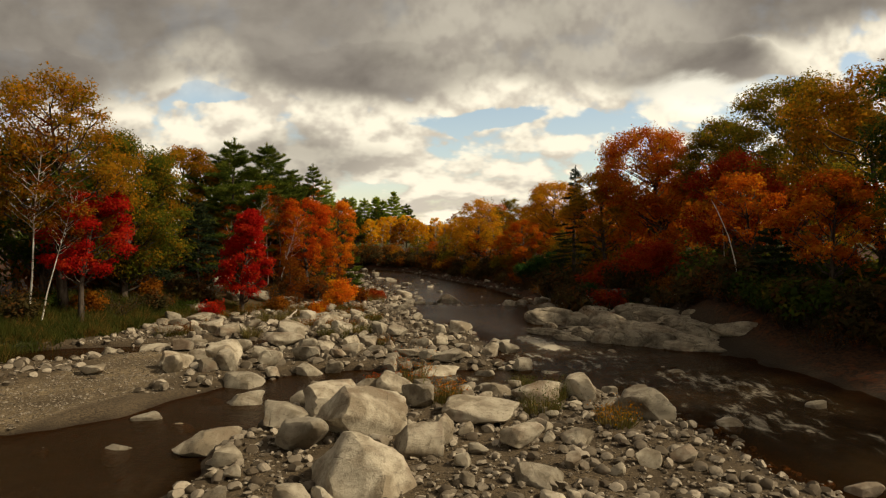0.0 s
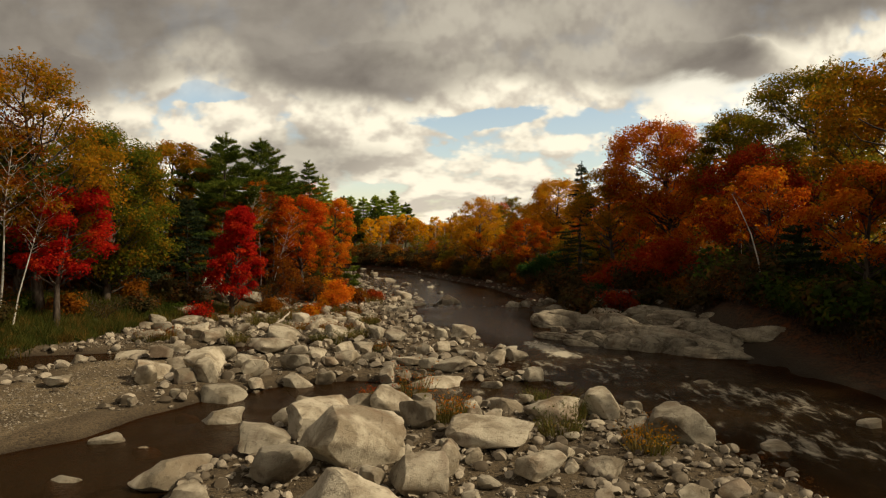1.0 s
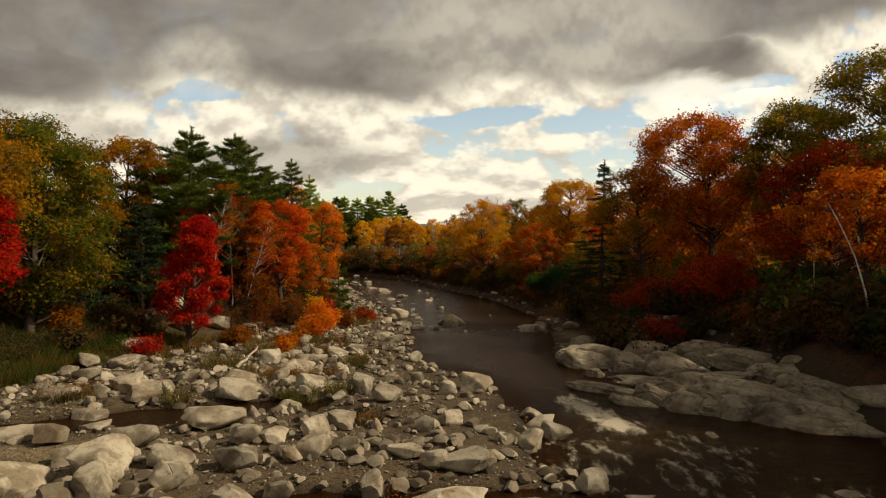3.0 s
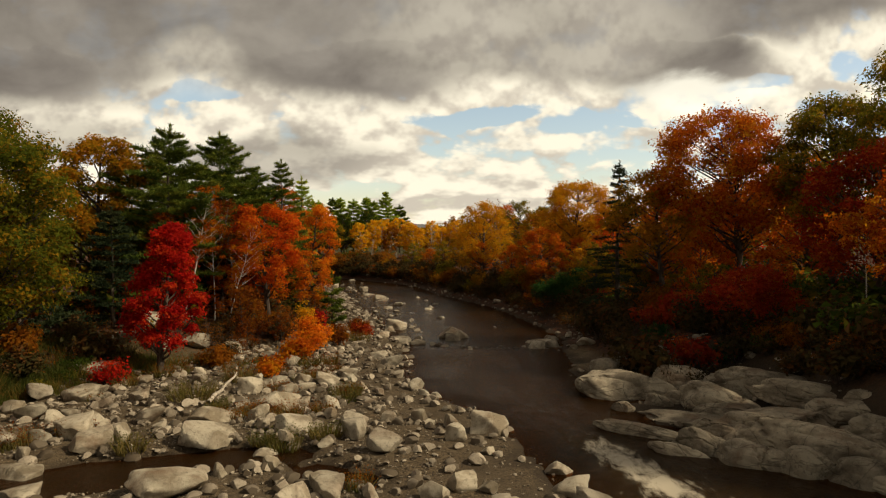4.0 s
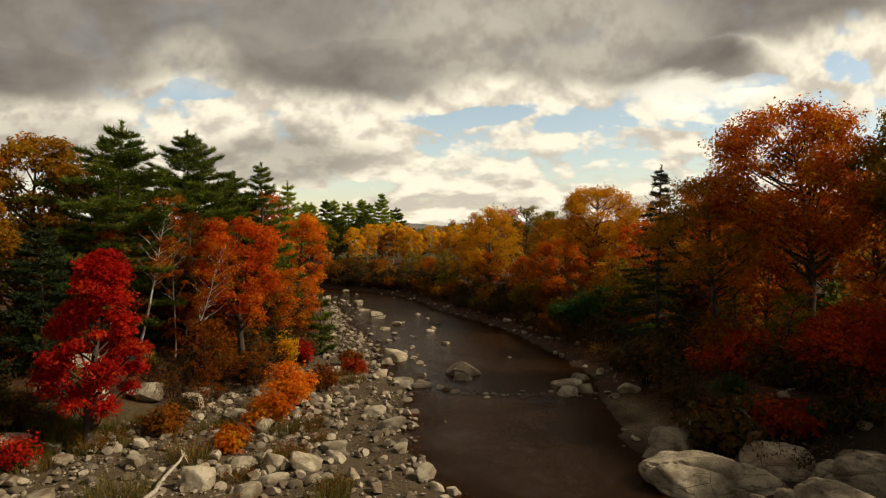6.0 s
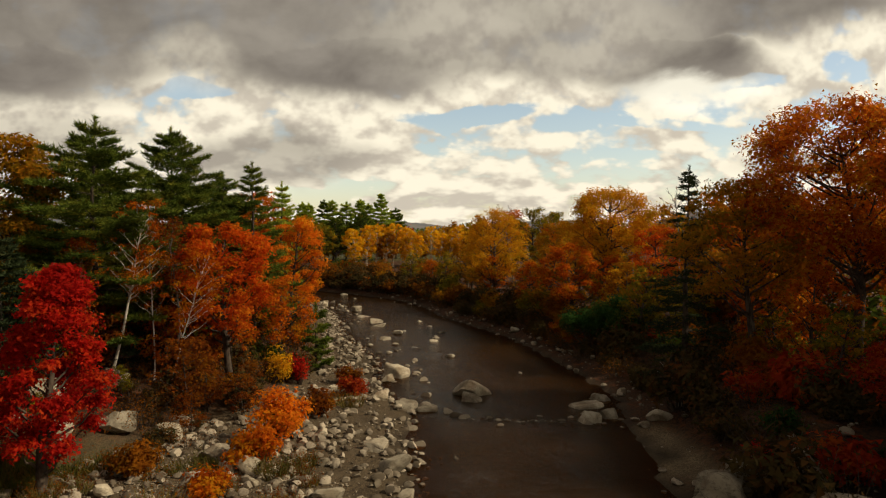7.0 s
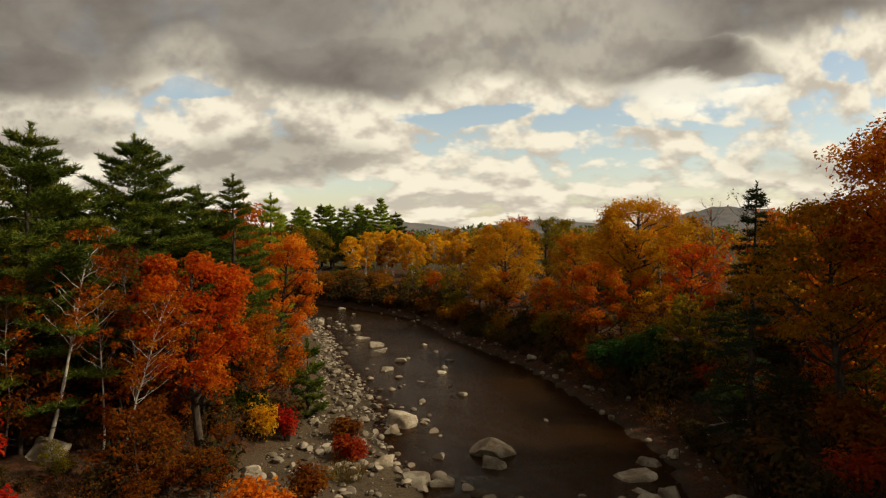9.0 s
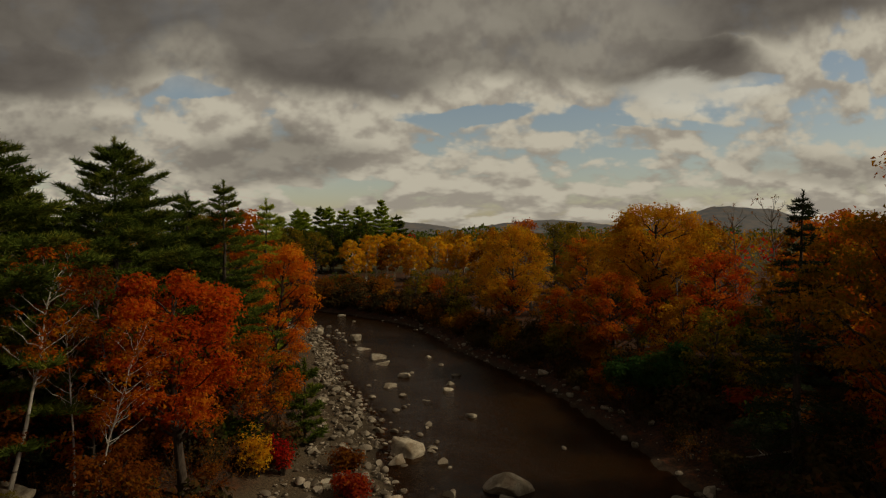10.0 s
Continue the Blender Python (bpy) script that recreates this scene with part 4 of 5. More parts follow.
    normal = way * 0.8 + rng.normal(size=(total, 3)) * 0.55 + [0, 0, 0.45]
    v, f = leaf_blades(rng, centre, normal, 1.08 * leaf_size * (0.94 + 0.085 * radius))
    part_of("crown", raw_mesh("crown", v, f, LEAVES[leaf]), thing)
    return tagged(thing, label, category, group)


def conifer(name, label, x, y, top, radius, leaf, seed, low=0.12, gap=0.78, droop=0.0, density=1.0, upturn=0.5, category="pine tree", power=0.85, group="", needle=0.22, skip=0.13, cone=0.81, thick=0.15):
    """A conifer: straight trunk, whorls of branches, sprays of needles."""
    rng = np.random.default_rng(seed)
    base = float(ground_height(x, y))
    tall = top - base
    trunk = np.stack([np.cumsum(rng.normal(size=12) * 0.03), np.cumsum(rng.normal(size=12) * 0.03), np.linspace(-0.3, tall, 12)], 1)
    girth = 0.014 * tall + 0.03
    paths = [(trunk, girth * np.linspace(1.1, 0.08, 12))]
    at, out, reach = [], [], []
    h, turn = low * tall, rng.uniform(0, 6)
    while h < tall - 0.45:
        f = h / tall
        body = min(1.0, ((1 - f) / cone) ** power + 0.01) * (0.72 + 0.28 * min(1, (f - low) / 0.15 + 0.3))
        tier = rng.uniform(0.74, 1.12)
        for i in range(5):
            if rng.random() < skip:
                continue
            a = turn + i * 1.257 + rng.uniform(-0.3, 0.3)
            length = radius * body * tier * rng.uniform(0.75, 1.12) + 0.06
            way = np.array([math.cos(a), math.sin(a), 0.05 + 0.75 * max(0.0, f - 0.55) - droop])
            start = np.array([np.interp(h, trunk[:, 2], trunk[:, 0]), np.interp(h, trunk[:, 2], trunk[:, 1]), h + rng.uniform(-0.15, 0.15)])
            arm = limb(rng, start, way, length, 5, upturn, 0.06)
            paths.append((arm, girth * 0.22 * np.linspace(1, 0.2, 5) * (1.1 - f)))
            side = np.array([-math.sin(a), math.cos(a), 0])
            count = max(5, int(3 + 4.6 * length))
            for s in np.linspace(0.25, 0.97, count):  # side twigs in a flat fan
                k = s * 4 * 0.999
                point = arm[int(k)] + (arm[int(k) + 1] - arm[int(k)]) * (k % 1)
                for sign in (-1, 1):
                    reach = (0.42 * length * (1.08 - s) + 0.16) * rng.uniform(0.6, 1.15)
                    course = way / np.linalg.norm(way) * 0.75 + side * sign * 0.75 + [0, 0, 0.12 + rng.normal() * 0.08]
                    for q in np.linspace(0.15, 1.0, max(2, int(density * (2 + 5.0 * reach)))):
                        at.append(point + course * reach * q + rng.normal(size=3) * 0.03)
                        out.append(course * 0.6 + [0, 0, 0.30])
            at.append(arm[4])
            out.append(way / np.linalg.norm(way) + [0, 0, 0.3])
        h += gap * rng.uniform(0.75, 1.25) * (1.1 - 0.5 * f)
        turn += 0.7
    for s in np.linspace(0, 1, int(10 + 12 * density)):  # the leader
        at.append(trunk[-1] - [0, 0, s * 0.9])
        out.append(np.array([rng.normal() * 0.5, rng.normal() * 0.5, 0.9]))
    thing = new(name)
    thing.location = (x, y, base)
    v, f = tubes(paths[:1], 7)
    tv, tf = tubes(paths[1:], 3)
    v, f = np.concatenate([v, tv]), np.concatenate([f, tf + len(v)])
    part_of("trunk", raw_mesh("trunk", v, f, BARK, True), thing)
    per = 7
    at, out = np.repeat(np.array(at), per, 0), np.repeat(np.array(out), per, 0)
    way = out + rng.normal(size=out.shape) * [0.6, 0.6, 0.32]
    way /= np.linalg.norm(way, axis=1)[:, None]
    v, f = blades(rng, at, way, needle * rng.uniform(0.6, 1.4, len(at)), thick * needle)
    part_of("crown", raw_mesh("crown", v, f, LEAVES[leaf]), thing)
    return tagged(thing, label, category, group)


def shrub(name, label, x, y, high, radius, leaf, seed, density=1.0, leaf_size=0.10, category="shrub", group=""):
    """A bush: many thin stems from one root and a loose mound of leaves."""
    rng = np.random.default_rng(seed)
    base = float(ground_height(x, y))
    paths, spots = [], []
    for _ in range(int(14 + 10 * radius)):
        a, r = rng.uniform(0, 6.28), radius * math.sqrt(rng.random())
        end = np.array([math.cos(a) * r, math.sin(a) * r, high * (1 - 0.45 * (r / radius) ** 2) * rng.uniform(0.6, 1.08)])
        root = np.array([math.cos(a) * r * 0.3, math.sin(a) * r * 0.3, -0.1])
        stem = limb(rng, root, end - root, np.linalg.norm(end - root), 5, 0.1, 0.08)
        paths.append((stem[[0, 2, 4]], np.array([0.022, 0.014, 0.005]) * (0.6 + 0.3 * high)))
        spots += [stem[2], stem[3], stem[3], stem[4], stem[4]]
    thing = new(name)
    thing.location = (x, y, base)
    v, f = tubes(paths, 3)
    part_of("stem", raw_mesh("stem", v, f, BARK, True), thing)
    spots = np.array(spots)
    per = max(4, int(density * 3000 * radius ** 1.5 / len(spots)))
    v, f = leaves(rng, np.repeat(spots, per, 0), 0.12 + 0.10 * radius, 1.15 * leaf_size, 0.6, 0.5, np.array([0, 0, high * 0.2]))
    part_of("foliage", raw_mesh("foliage", v, f, LEAVES[leaf]), thing)
    return tagged(thing, label, category, group)


def bramble(name, label, x, y, high, radius, seed, group="", leaf="shade"):
    """A leafless tangle of thin arching stems with a few dry leaves."""
    rng = np.random.default_rng(seed)
    base = float(ground_height(x, y))
    paths, spots = [], []
    for _ in range(36):
        a, r = rng.uniform(0, 6.28), radius * math.sqrt(rng.random())
        root = np.array([math.cos(a) * r * 0.7, math.sin(a) * r * 0.7, -0.1])
        stem = limb(rng, root, (math.cos(a) * 0.5 + rng.normal() * 0.3, math.sin(a) * 0.5 + rng.normal() * 0.3, 1.0), high * rng.uniform(0.6, 1.2), 5, -0.5, 0.16)
        paths.append((stem[[0, 2, 4]], np.array([0.02, 0.013, 0.006])))
        spots += [stem[2], stem[3], stem[4]]
    thing = new(name)
    thing.location = (x, y, base)
    v, f = tubes(paths, 3)
    tagged(part_of("stem", raw_mesh("stem", v, f, BARK, True), thing), kind="stuff")
    v, f = leaves(rng, np.repeat(np.array(spots), 5, 0), 0.16, 0.06)
    part_of("foliage", raw_mesh("foliage", v, f, LEAVES[leaf]), thing)
    return tagged(thing, label, "shrub", group)
# the bank behind the stony bar, from the near end up the river
broadleaf("oak", "tall oak turning from green to orange behind the bank", -20.3, 34.0, 13.6, 3.9, "turning", 101, density=1.4)
broadleaf("maple", "small bright red maple at the bank's edge", -18.7, 32.6, 7.5, 2.4, "red", 102, low=0.30, density=1.5)
broadleaf("birch", "slender white birch with thin orange leaves", -20.6, 31.4, 11.0, 1.7, "russet", 103, bark=BIRCH, stout=0.26, low=0.4, density=0.4, lean=(0.12, 0.0), category="birch tree")
broadleaf("birch", "thin white birch behind a red maple", -19.7, 31.0, 8.0, 1.2, "russet", 104, bark=BIRCH, stout=0.24, low=0.45, density=0.3, lean=(0.16, 0.0), category="birch tree")
broadleaf("maple", "large dark green maple with a few turned leaves", -24.6, 45.0, 12.8, 4.2, "mixed", 105, density=1.6, low=0.15)
broadleaf("maple", "dark green maple with a rounded crown", -19.9, 39.5, 11.0, 4.0, "mixed", 106, density=2.0, low=0.06, bare=0.0)
broadleaf("oak", "golden orange oak beside tall pines", -21.9, 53.0, 12.9, 3.7, "turning", 107, density=1.9, low=0.1, leaf_size=0.080, bare=0.0)
conifer("white_pine", "tall dark green white pine with layered branches", -17.6, 53.0, 13.0, 4.4, "pine", 108, cone=0.5, gap=0.62, needle=0.26, thick=0.095, skip=0.1, upturn=0.18, power=0.9)
conifer("white_pine", "tall dark green white pine with layered branches", -16.5, 59.5, 13.5, 4.4, "pine", 109, cone=0.5, gap=0.66, needle=0.26, thick=0.095, skip=0.12, upturn=0.18, power=0.9)
conifer("white_pine", "dense green white pine", -12.9, 63.0, 11.9, 2.7, "pine", 110, cone=0.6, gap=0.55, needle=0.23, thick=0.085, skip=0.08, upturn=0.22, power=0.9)
conifer("white_pine", "green white pine behind an orange maple", -15.0, 64.0, 11.4, 3.2, "pine", 111, cone=0.5, gap=0.6, needle=0.24, thick=0.09, upturn=0.22)
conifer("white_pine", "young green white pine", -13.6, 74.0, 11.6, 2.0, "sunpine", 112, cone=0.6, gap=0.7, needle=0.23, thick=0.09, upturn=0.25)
conifer("white_pine", "dark white pine in the wood behind", -20.5, 60.0, 11.6, 3.4, "pine", 125, cone=0.5, gap=0.8, needle=0.34, thick=0.15, density=0.5)
conifer("white_pine", "dark white pine in the wood behind", -18.4, 66.0, 11.2, 3.4, "pine", 126, cone=0.5, gap=0.8, needle=0.34, thick=0.15, density=0.5)
broadleaf("maple", "narrow brilliant red maple at the edge of the stones", -13.4, 42.0, 7.1, 2.1, "red", 113, low=0.10, density=2.9, leaf_size=0.062, taper=0.62)
broadleaf("birch", "leaning white birch with thin rusty leaves", -16.0, 51.4, 9.5, 1.5, "rust", 114, bark=BIRCH, stout=0.40, low=0.42, density=0.75, lean=(0.24, 0.0), category="birch tree", leaf_size=0.050, bare=0.35)
broadleaf("birch", "slim grey birch with brown leaves", -13.9, 53.6, 8.6, 1.4, "russet", 115, bark=GREY_BARK, stout=0.4, low=0.45, density=0.8, category="birch tree", leaf_size=0.055)
broadleaf("maple", "red and orange maple over the bank", -11.5, 54.0, 8.4, 2.6, "flame", 116, low=0.28, density=1.7)
broadleaf("maple", "dark russet maple under the taller trees", -13.6, 55.6, 5.2, 2.2, "russet", 127, low=0.12, density=0.8)
broadleaf("maple", "brown-leaved maple in the shade of pines", -17.0, 51.6, 4.6, 1.9, "russet", 128, low=0.15, density=0.6)
broadleaf("maple", "small orange maple over the stones", -10.6, 60.6, 5.2, 1.7, "rust", 129, low=0.2, density=1.0)
broadleaf("maple", "bright orange maple leaning over the river", -12.0, 68.6, 9.1, 2.6, "orange", 117, low=0.12, density=1.7)
for i, (x, y, top) in enumerate([(-14.5, 52.4, 8.4), (-17.5, 51.4, 7.8), (-13.4, 51.4, 7.2)]):
    broadleaf("birch", "slim white birch with bare forked limbs", x, y, top, 1.2, "rust", 118 + 60 * i, bark=BIRCH, stout=0.24, low=0.35, density=0.7, lean=(0.10 + 0.06 * i, 0.0), category="birch tree", leaf_size=0.048, bare=0.4)
shrub("shrub", "round orange bush among the stones", -7.5, 47.2, 1.9, 1.1, "orange", 120, 1.0, 0.075)
shrub("shrub", "orange bush among the stones", -7.7, 44.6, 1.2, 0.85, "rust", 119, 0.9, 0.075)
shrub("shrub", "yellow bush at the foot of the maples", -10.0, 57.8, 2.0, 0.7, "yellow", 121, 0.8, 0.07)
shrub("shrub", "scarlet bush at the foot of the maples", -9.0, 58.2, 1.9, 0.45, "red", 122, 0.7, 0.07)
shrub("shrub", "scarlet bush between pale stones", -14.6, 40.0, 1.3, 0.7, "red", 123, 0.5, 0.06)
conifer("young_pine", "small green pine under the orange maple", -8.8, 62.5, 3.2, 1.3, "pine", 124, low=0.05)

for i, (x, y, top) in enumerate([(-18.6, 48.2, 7.6), (-20.8, 43.6, 7.2), (-15.4, 54.6, 6.4)]):
    conifer("hemlock", "dark hemlock in the shade of taller trees", x, y, top, 2.4, "spruce", 130 + i, low=0.05, gap=0.5, droop=0.12, upturn=0.15, density=0.6, category="hemlock tree")

# the far bank
broadleaf("oak", "tall red-orange oak over the far bank", 17.4, 50.8, 13.7, 4.5, "oak", 140, low=0.34, density=1.9, bare=0.05)
broadleaf("oak", "orange-red oak over the far bank", 13.6, 52.5, 10.4, 3.4, "turning", 141, low=0.3, density=1.1)
broadleaf("oak", "green oak with yellowing leaves", 20.9, 47.6, 13.9, 3.8, "olive", 142, density=1.9, low=0.35)
broadleaf("oak", "tall green and amber oak on the far bank", 23.3, 41.5, 15.6, 4.6, "olive", 143, density=1.8, low=0.3)
broadleaf("maple", "deep red maple on the far bank", 18.6, 40.5, 10.4, 3.6, "crimson", 144, density=1.2)
broadleaf("maple", "orange maple on the far bank", 17.6, 35.6, 8.6, 2.7, "rust", 145, density=1.0, low=0.35)
broadleaf("maple", "orange maple at the edge of the far bank", 17.3, 28.2, 7.9, 2.5, "rust", 151, density=1.1, low=0.25)
broadleaf("oak", "tall russet oak on the far bank", 21.0, 30.0, 12.6, 4.2, "turning", 146, density=1.7)
broadleaf("oak", "dark green oak on the far bank", 19.5, 22.0, 12.0, 4.2, "green", 147, density=1.3)
broadleaf("maple", "low red maple spreading over the far bank", 14.1, 42.9, 4.5, 2.3, "crimson", 148, low=0.25, density=1.1)
conifer("spruce", "thin dark spruce with drooping branches", 11.4, 55.5, 11.0, 2.6, "spruce", 149, droop=0.34, upturn=0.30, low=0.05, gap=0.42, density=0.9, category="spruce tree", power=1.0, needle=0.15, thick=0.11, skip=0.3)
conifer("hemlock", "dark hemlock in the shade of the bank", 16.4, 31.5, 5.6, 2.4, "spruce", 150, droop=0.15, upturn=0.1, low=0.04, gap=0.45, category="hemlock tree")
broadleaf("oak", "golden oak with a dark trunk on the far bank", 12.6, 76.6, 11.7, 4.1, "gold", 158, bare=0.0, density=1.7, low=0.35, stout=1.3)
broadleaf("oak", "yellow and orange oak on the far bank", 5.2, 90.5, 10.4, 3.7, "gold", 152, low=0.15, density=1.3)
broadleaf("maple", "orange maple below a golden oak", 9.6, 73.5, 6.8, 2.6, "rust", 159, low=0.2, density=1.2)
broadleaf("maple", "orange-red maple among the far oaks", 15.8, 72.0, 8.4, 2.4, "flame", 160, low=0.25, density=1.0)
broadleaf("maple", "orange-brown maple on the far bank", 9.8, 84.0, 9.2, 2.8, "amber", 153, low=0.15, density=1.1)
broadleaf("maple", "yellow-green maple on the far bank", 10.2, 96.0, 11.0, 2.6, "olive", 154)
shrub("shrub", "broad green shrub over the water's edge", 11.0, 66.0, 3.0, 2.0, "fern", 155, 1.2, 0.10)
shrub("shrub", "low green shrub over the water's edge", 9.3, 69.0, 2.3, 1.7, "fern", 157, 1.0, 0.10)
shrub("shrub", "rusty bush beside the green shrub", 8.7, 71.5, 1.4, 1.1, "rust", 156)

# ---- thickets, saplings and the rows of trees behind, repeated from a few patterns ----
fill = np.random.default_rng(77)


def again(pattern, x, y, scale):
    if -17.4 < x < -13.6 and 44.5 < y < 51.0:  # low growth round the leaning birch
        scale *= 0.4
    base = float(ground_height(x, y))
    return copy_thing(pattern, Matrix.Translation((x, y, base - 0.05)) @ Matrix.Rotation(fill.uniform(0, 6.28), 4, "Z") @ Matrix.Diagonal((scale, scale, scale * fill.uniform(0.85, 1.15), 1)))


BUSHES = [
    shrub("shrub", "brown autumn thicket on the far bank", 11.0, 70.0, 1.8, 1.3, "brown", 301, 0.28, 0.115, category="shrub", group="thickets on the banks"),
    shrub("shrub", "rust-coloured thicket on the far bank", 14.5, 47.0, 1.9, 1.4, "rust", 302, 0.28, 0.115, group="thickets on the banks"),
    shrub("shrub", "dull green thicket on the bank", 12.4, 58.5, 1.7, 1.3, "green", 303, 0.28, 0.115, group="thickets on the banks"),
    shrub("shrub", "olive thicket on the bank", 13.0, 66.0, 2.0, 1.4, "olive", 304, 0.28, 0.115, group="thickets on the banks"),
    shrub("shrub", "dark red thicket on the bank", 15.0, 43.0, 1.6, 1.2, "crimson", 305, 0.28, 0.115, group="thickets on the banks"),
    shrub("shrub", "amber thicket on the bank", 8.0, 80.0, 2.2, 1.4, "amber", 306, 0.28, 0.115, group="thickets on the banks"),
]
SAPLINGS = [
    broadleaf("sapling", "thin golden sapling on the bank", 12.5, 72.0, 5.0, 1.5, "yellow", 311, low=0.15, density=0.3, bark=GREY_BARK, leaf_size=0.09, category="sapling", group="saplings on the banks"),
    broadleaf("sapling", "rust-leaved sapling on the bank", 15.5, 55.0, 5.6, 1.7, "rust", 312, low=0.15, density=0.4, leaf_size=0.09, category="sapling", group="saplings on the banks"),
    broadleaf("sapling", "olive-leaved sapling on the bank", 15.0, 64.0, 5.4, 1.6, "olive", 313, low=0.15, density=0.4, leaf_size=0.09, category="sapling", group="saplings on the banks"),
    broadleaf("sapling", "amber-leaved sapling on the bank", 11.0, 79.0, 6.0, 1.7, "amber", 314, low=0.15, density=0.4, leaf_size=0.09, category="sapling", group="saplings on the banks"),
]
BACK = [
    broadleaf("oak", "russet oak in the wood behind", 26.0, 58.0, 12.5, 3.8, "rust", 321, low=0.2, density=0.2, leaf_size=0.15, group="trees of the wood behind"),
    broadleaf("oak", "olive oak in the wood behind", 28.0, 47.0, 13.0, 4.0, "olive", 322, low=0.2, density=0.2, leaf_size=0.15, group="trees of the wood behind"),
    broadleaf("maple", "amber maple in the wood behind", 20.0, 84.0, 10.5, 3.6, "amber", 323, low=0.2, density=0.2, leaf_size=0.15, group="trees of the wood behind"),
    broadleaf("maple", "dark green maple in the wood behind", -27.0, 40.0, 12.0, 4.0, "green", 324, low=0.15, density=0.22, leaf_size=0.15, group="trees of the wood behind"),
]
RUSSET = broadleaf("sapling", "slim sapling with thin russet leaves", -11.9, 49.4, 3.6, 1.3, "russet", 315, low=0.10, density=0.55, leaf_size=0.07, category="sapling", group="saplings on the banks", stout=0.5)
SHADE = shrub("thicket", "undergrowth on the bank with shade put into its dark leaf colour", 15.5, 27.0, 1.9, 1.4, "shade", 309, 0.19, 0.13, group="undergrowth of the woods")
THICKET = shrub("thicket", "dark undergrowth in the wood behind", 20.0, 46.0, 1.8, 1.4, "green", 307, 0.15, 0.13, group="undergrowth of the woods")
BROWN_THICKET = shrub("thicket", "brown undergrowth in the wood behind", 20.0, 36.0, 1.8, 1.4, "brown", 308, 0.15, 0.13, group="undergrowth of the woods")
BRAMBLES = [bramble("bramble", "bare brown brush on the shaded bank", 12.0, 50.0, 1.6, 1.3, 331, "brush on the banks"), bramble("bramble", "bare brown brush with a few dry leaves", 13.5, 53.0, 2.2, 1.5, 332, "brush on the banks", "brown")]
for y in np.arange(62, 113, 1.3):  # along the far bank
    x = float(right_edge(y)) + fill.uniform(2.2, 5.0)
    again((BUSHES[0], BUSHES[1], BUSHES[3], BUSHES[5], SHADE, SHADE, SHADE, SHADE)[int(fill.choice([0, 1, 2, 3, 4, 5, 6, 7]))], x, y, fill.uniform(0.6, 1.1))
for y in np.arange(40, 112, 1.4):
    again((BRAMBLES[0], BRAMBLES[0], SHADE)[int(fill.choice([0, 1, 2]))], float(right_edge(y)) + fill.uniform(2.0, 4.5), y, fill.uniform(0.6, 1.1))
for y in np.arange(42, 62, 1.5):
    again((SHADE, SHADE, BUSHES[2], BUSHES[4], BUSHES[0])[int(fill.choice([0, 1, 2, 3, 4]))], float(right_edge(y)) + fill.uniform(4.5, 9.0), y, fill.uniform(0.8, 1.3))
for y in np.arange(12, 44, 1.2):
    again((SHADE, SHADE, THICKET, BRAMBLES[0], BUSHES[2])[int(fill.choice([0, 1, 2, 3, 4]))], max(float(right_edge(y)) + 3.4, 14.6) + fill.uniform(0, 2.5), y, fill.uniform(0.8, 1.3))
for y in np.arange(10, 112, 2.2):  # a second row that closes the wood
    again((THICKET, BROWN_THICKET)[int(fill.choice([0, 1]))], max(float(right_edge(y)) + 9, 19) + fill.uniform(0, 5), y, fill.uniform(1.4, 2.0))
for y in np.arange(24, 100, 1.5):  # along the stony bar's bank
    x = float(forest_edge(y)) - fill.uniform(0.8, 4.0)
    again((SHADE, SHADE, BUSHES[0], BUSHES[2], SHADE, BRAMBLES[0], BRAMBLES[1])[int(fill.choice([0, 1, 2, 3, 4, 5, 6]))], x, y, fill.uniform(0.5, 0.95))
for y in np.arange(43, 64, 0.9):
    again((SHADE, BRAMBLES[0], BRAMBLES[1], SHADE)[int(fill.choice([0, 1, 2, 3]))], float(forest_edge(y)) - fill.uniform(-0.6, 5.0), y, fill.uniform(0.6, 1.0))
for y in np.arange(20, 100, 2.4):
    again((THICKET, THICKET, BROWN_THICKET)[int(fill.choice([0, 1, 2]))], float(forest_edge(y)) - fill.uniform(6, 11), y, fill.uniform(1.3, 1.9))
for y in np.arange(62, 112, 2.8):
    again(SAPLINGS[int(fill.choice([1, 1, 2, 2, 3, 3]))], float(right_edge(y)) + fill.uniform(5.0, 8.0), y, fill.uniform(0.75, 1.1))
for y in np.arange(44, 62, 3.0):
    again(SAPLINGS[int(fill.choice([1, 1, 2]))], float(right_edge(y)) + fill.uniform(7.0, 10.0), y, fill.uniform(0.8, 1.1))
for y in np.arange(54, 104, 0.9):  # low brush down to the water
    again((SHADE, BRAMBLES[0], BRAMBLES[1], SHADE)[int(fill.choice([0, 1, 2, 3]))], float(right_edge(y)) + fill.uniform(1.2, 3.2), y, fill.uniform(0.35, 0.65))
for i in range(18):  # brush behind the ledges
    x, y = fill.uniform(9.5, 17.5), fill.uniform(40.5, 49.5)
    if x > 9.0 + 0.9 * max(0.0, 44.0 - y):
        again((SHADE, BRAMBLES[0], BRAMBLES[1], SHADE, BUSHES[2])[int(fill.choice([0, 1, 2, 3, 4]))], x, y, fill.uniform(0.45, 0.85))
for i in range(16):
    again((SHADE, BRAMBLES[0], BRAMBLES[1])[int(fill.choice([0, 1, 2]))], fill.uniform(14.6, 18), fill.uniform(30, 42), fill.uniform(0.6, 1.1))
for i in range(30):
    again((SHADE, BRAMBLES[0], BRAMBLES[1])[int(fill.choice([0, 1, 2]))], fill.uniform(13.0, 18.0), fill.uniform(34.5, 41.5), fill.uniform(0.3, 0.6))
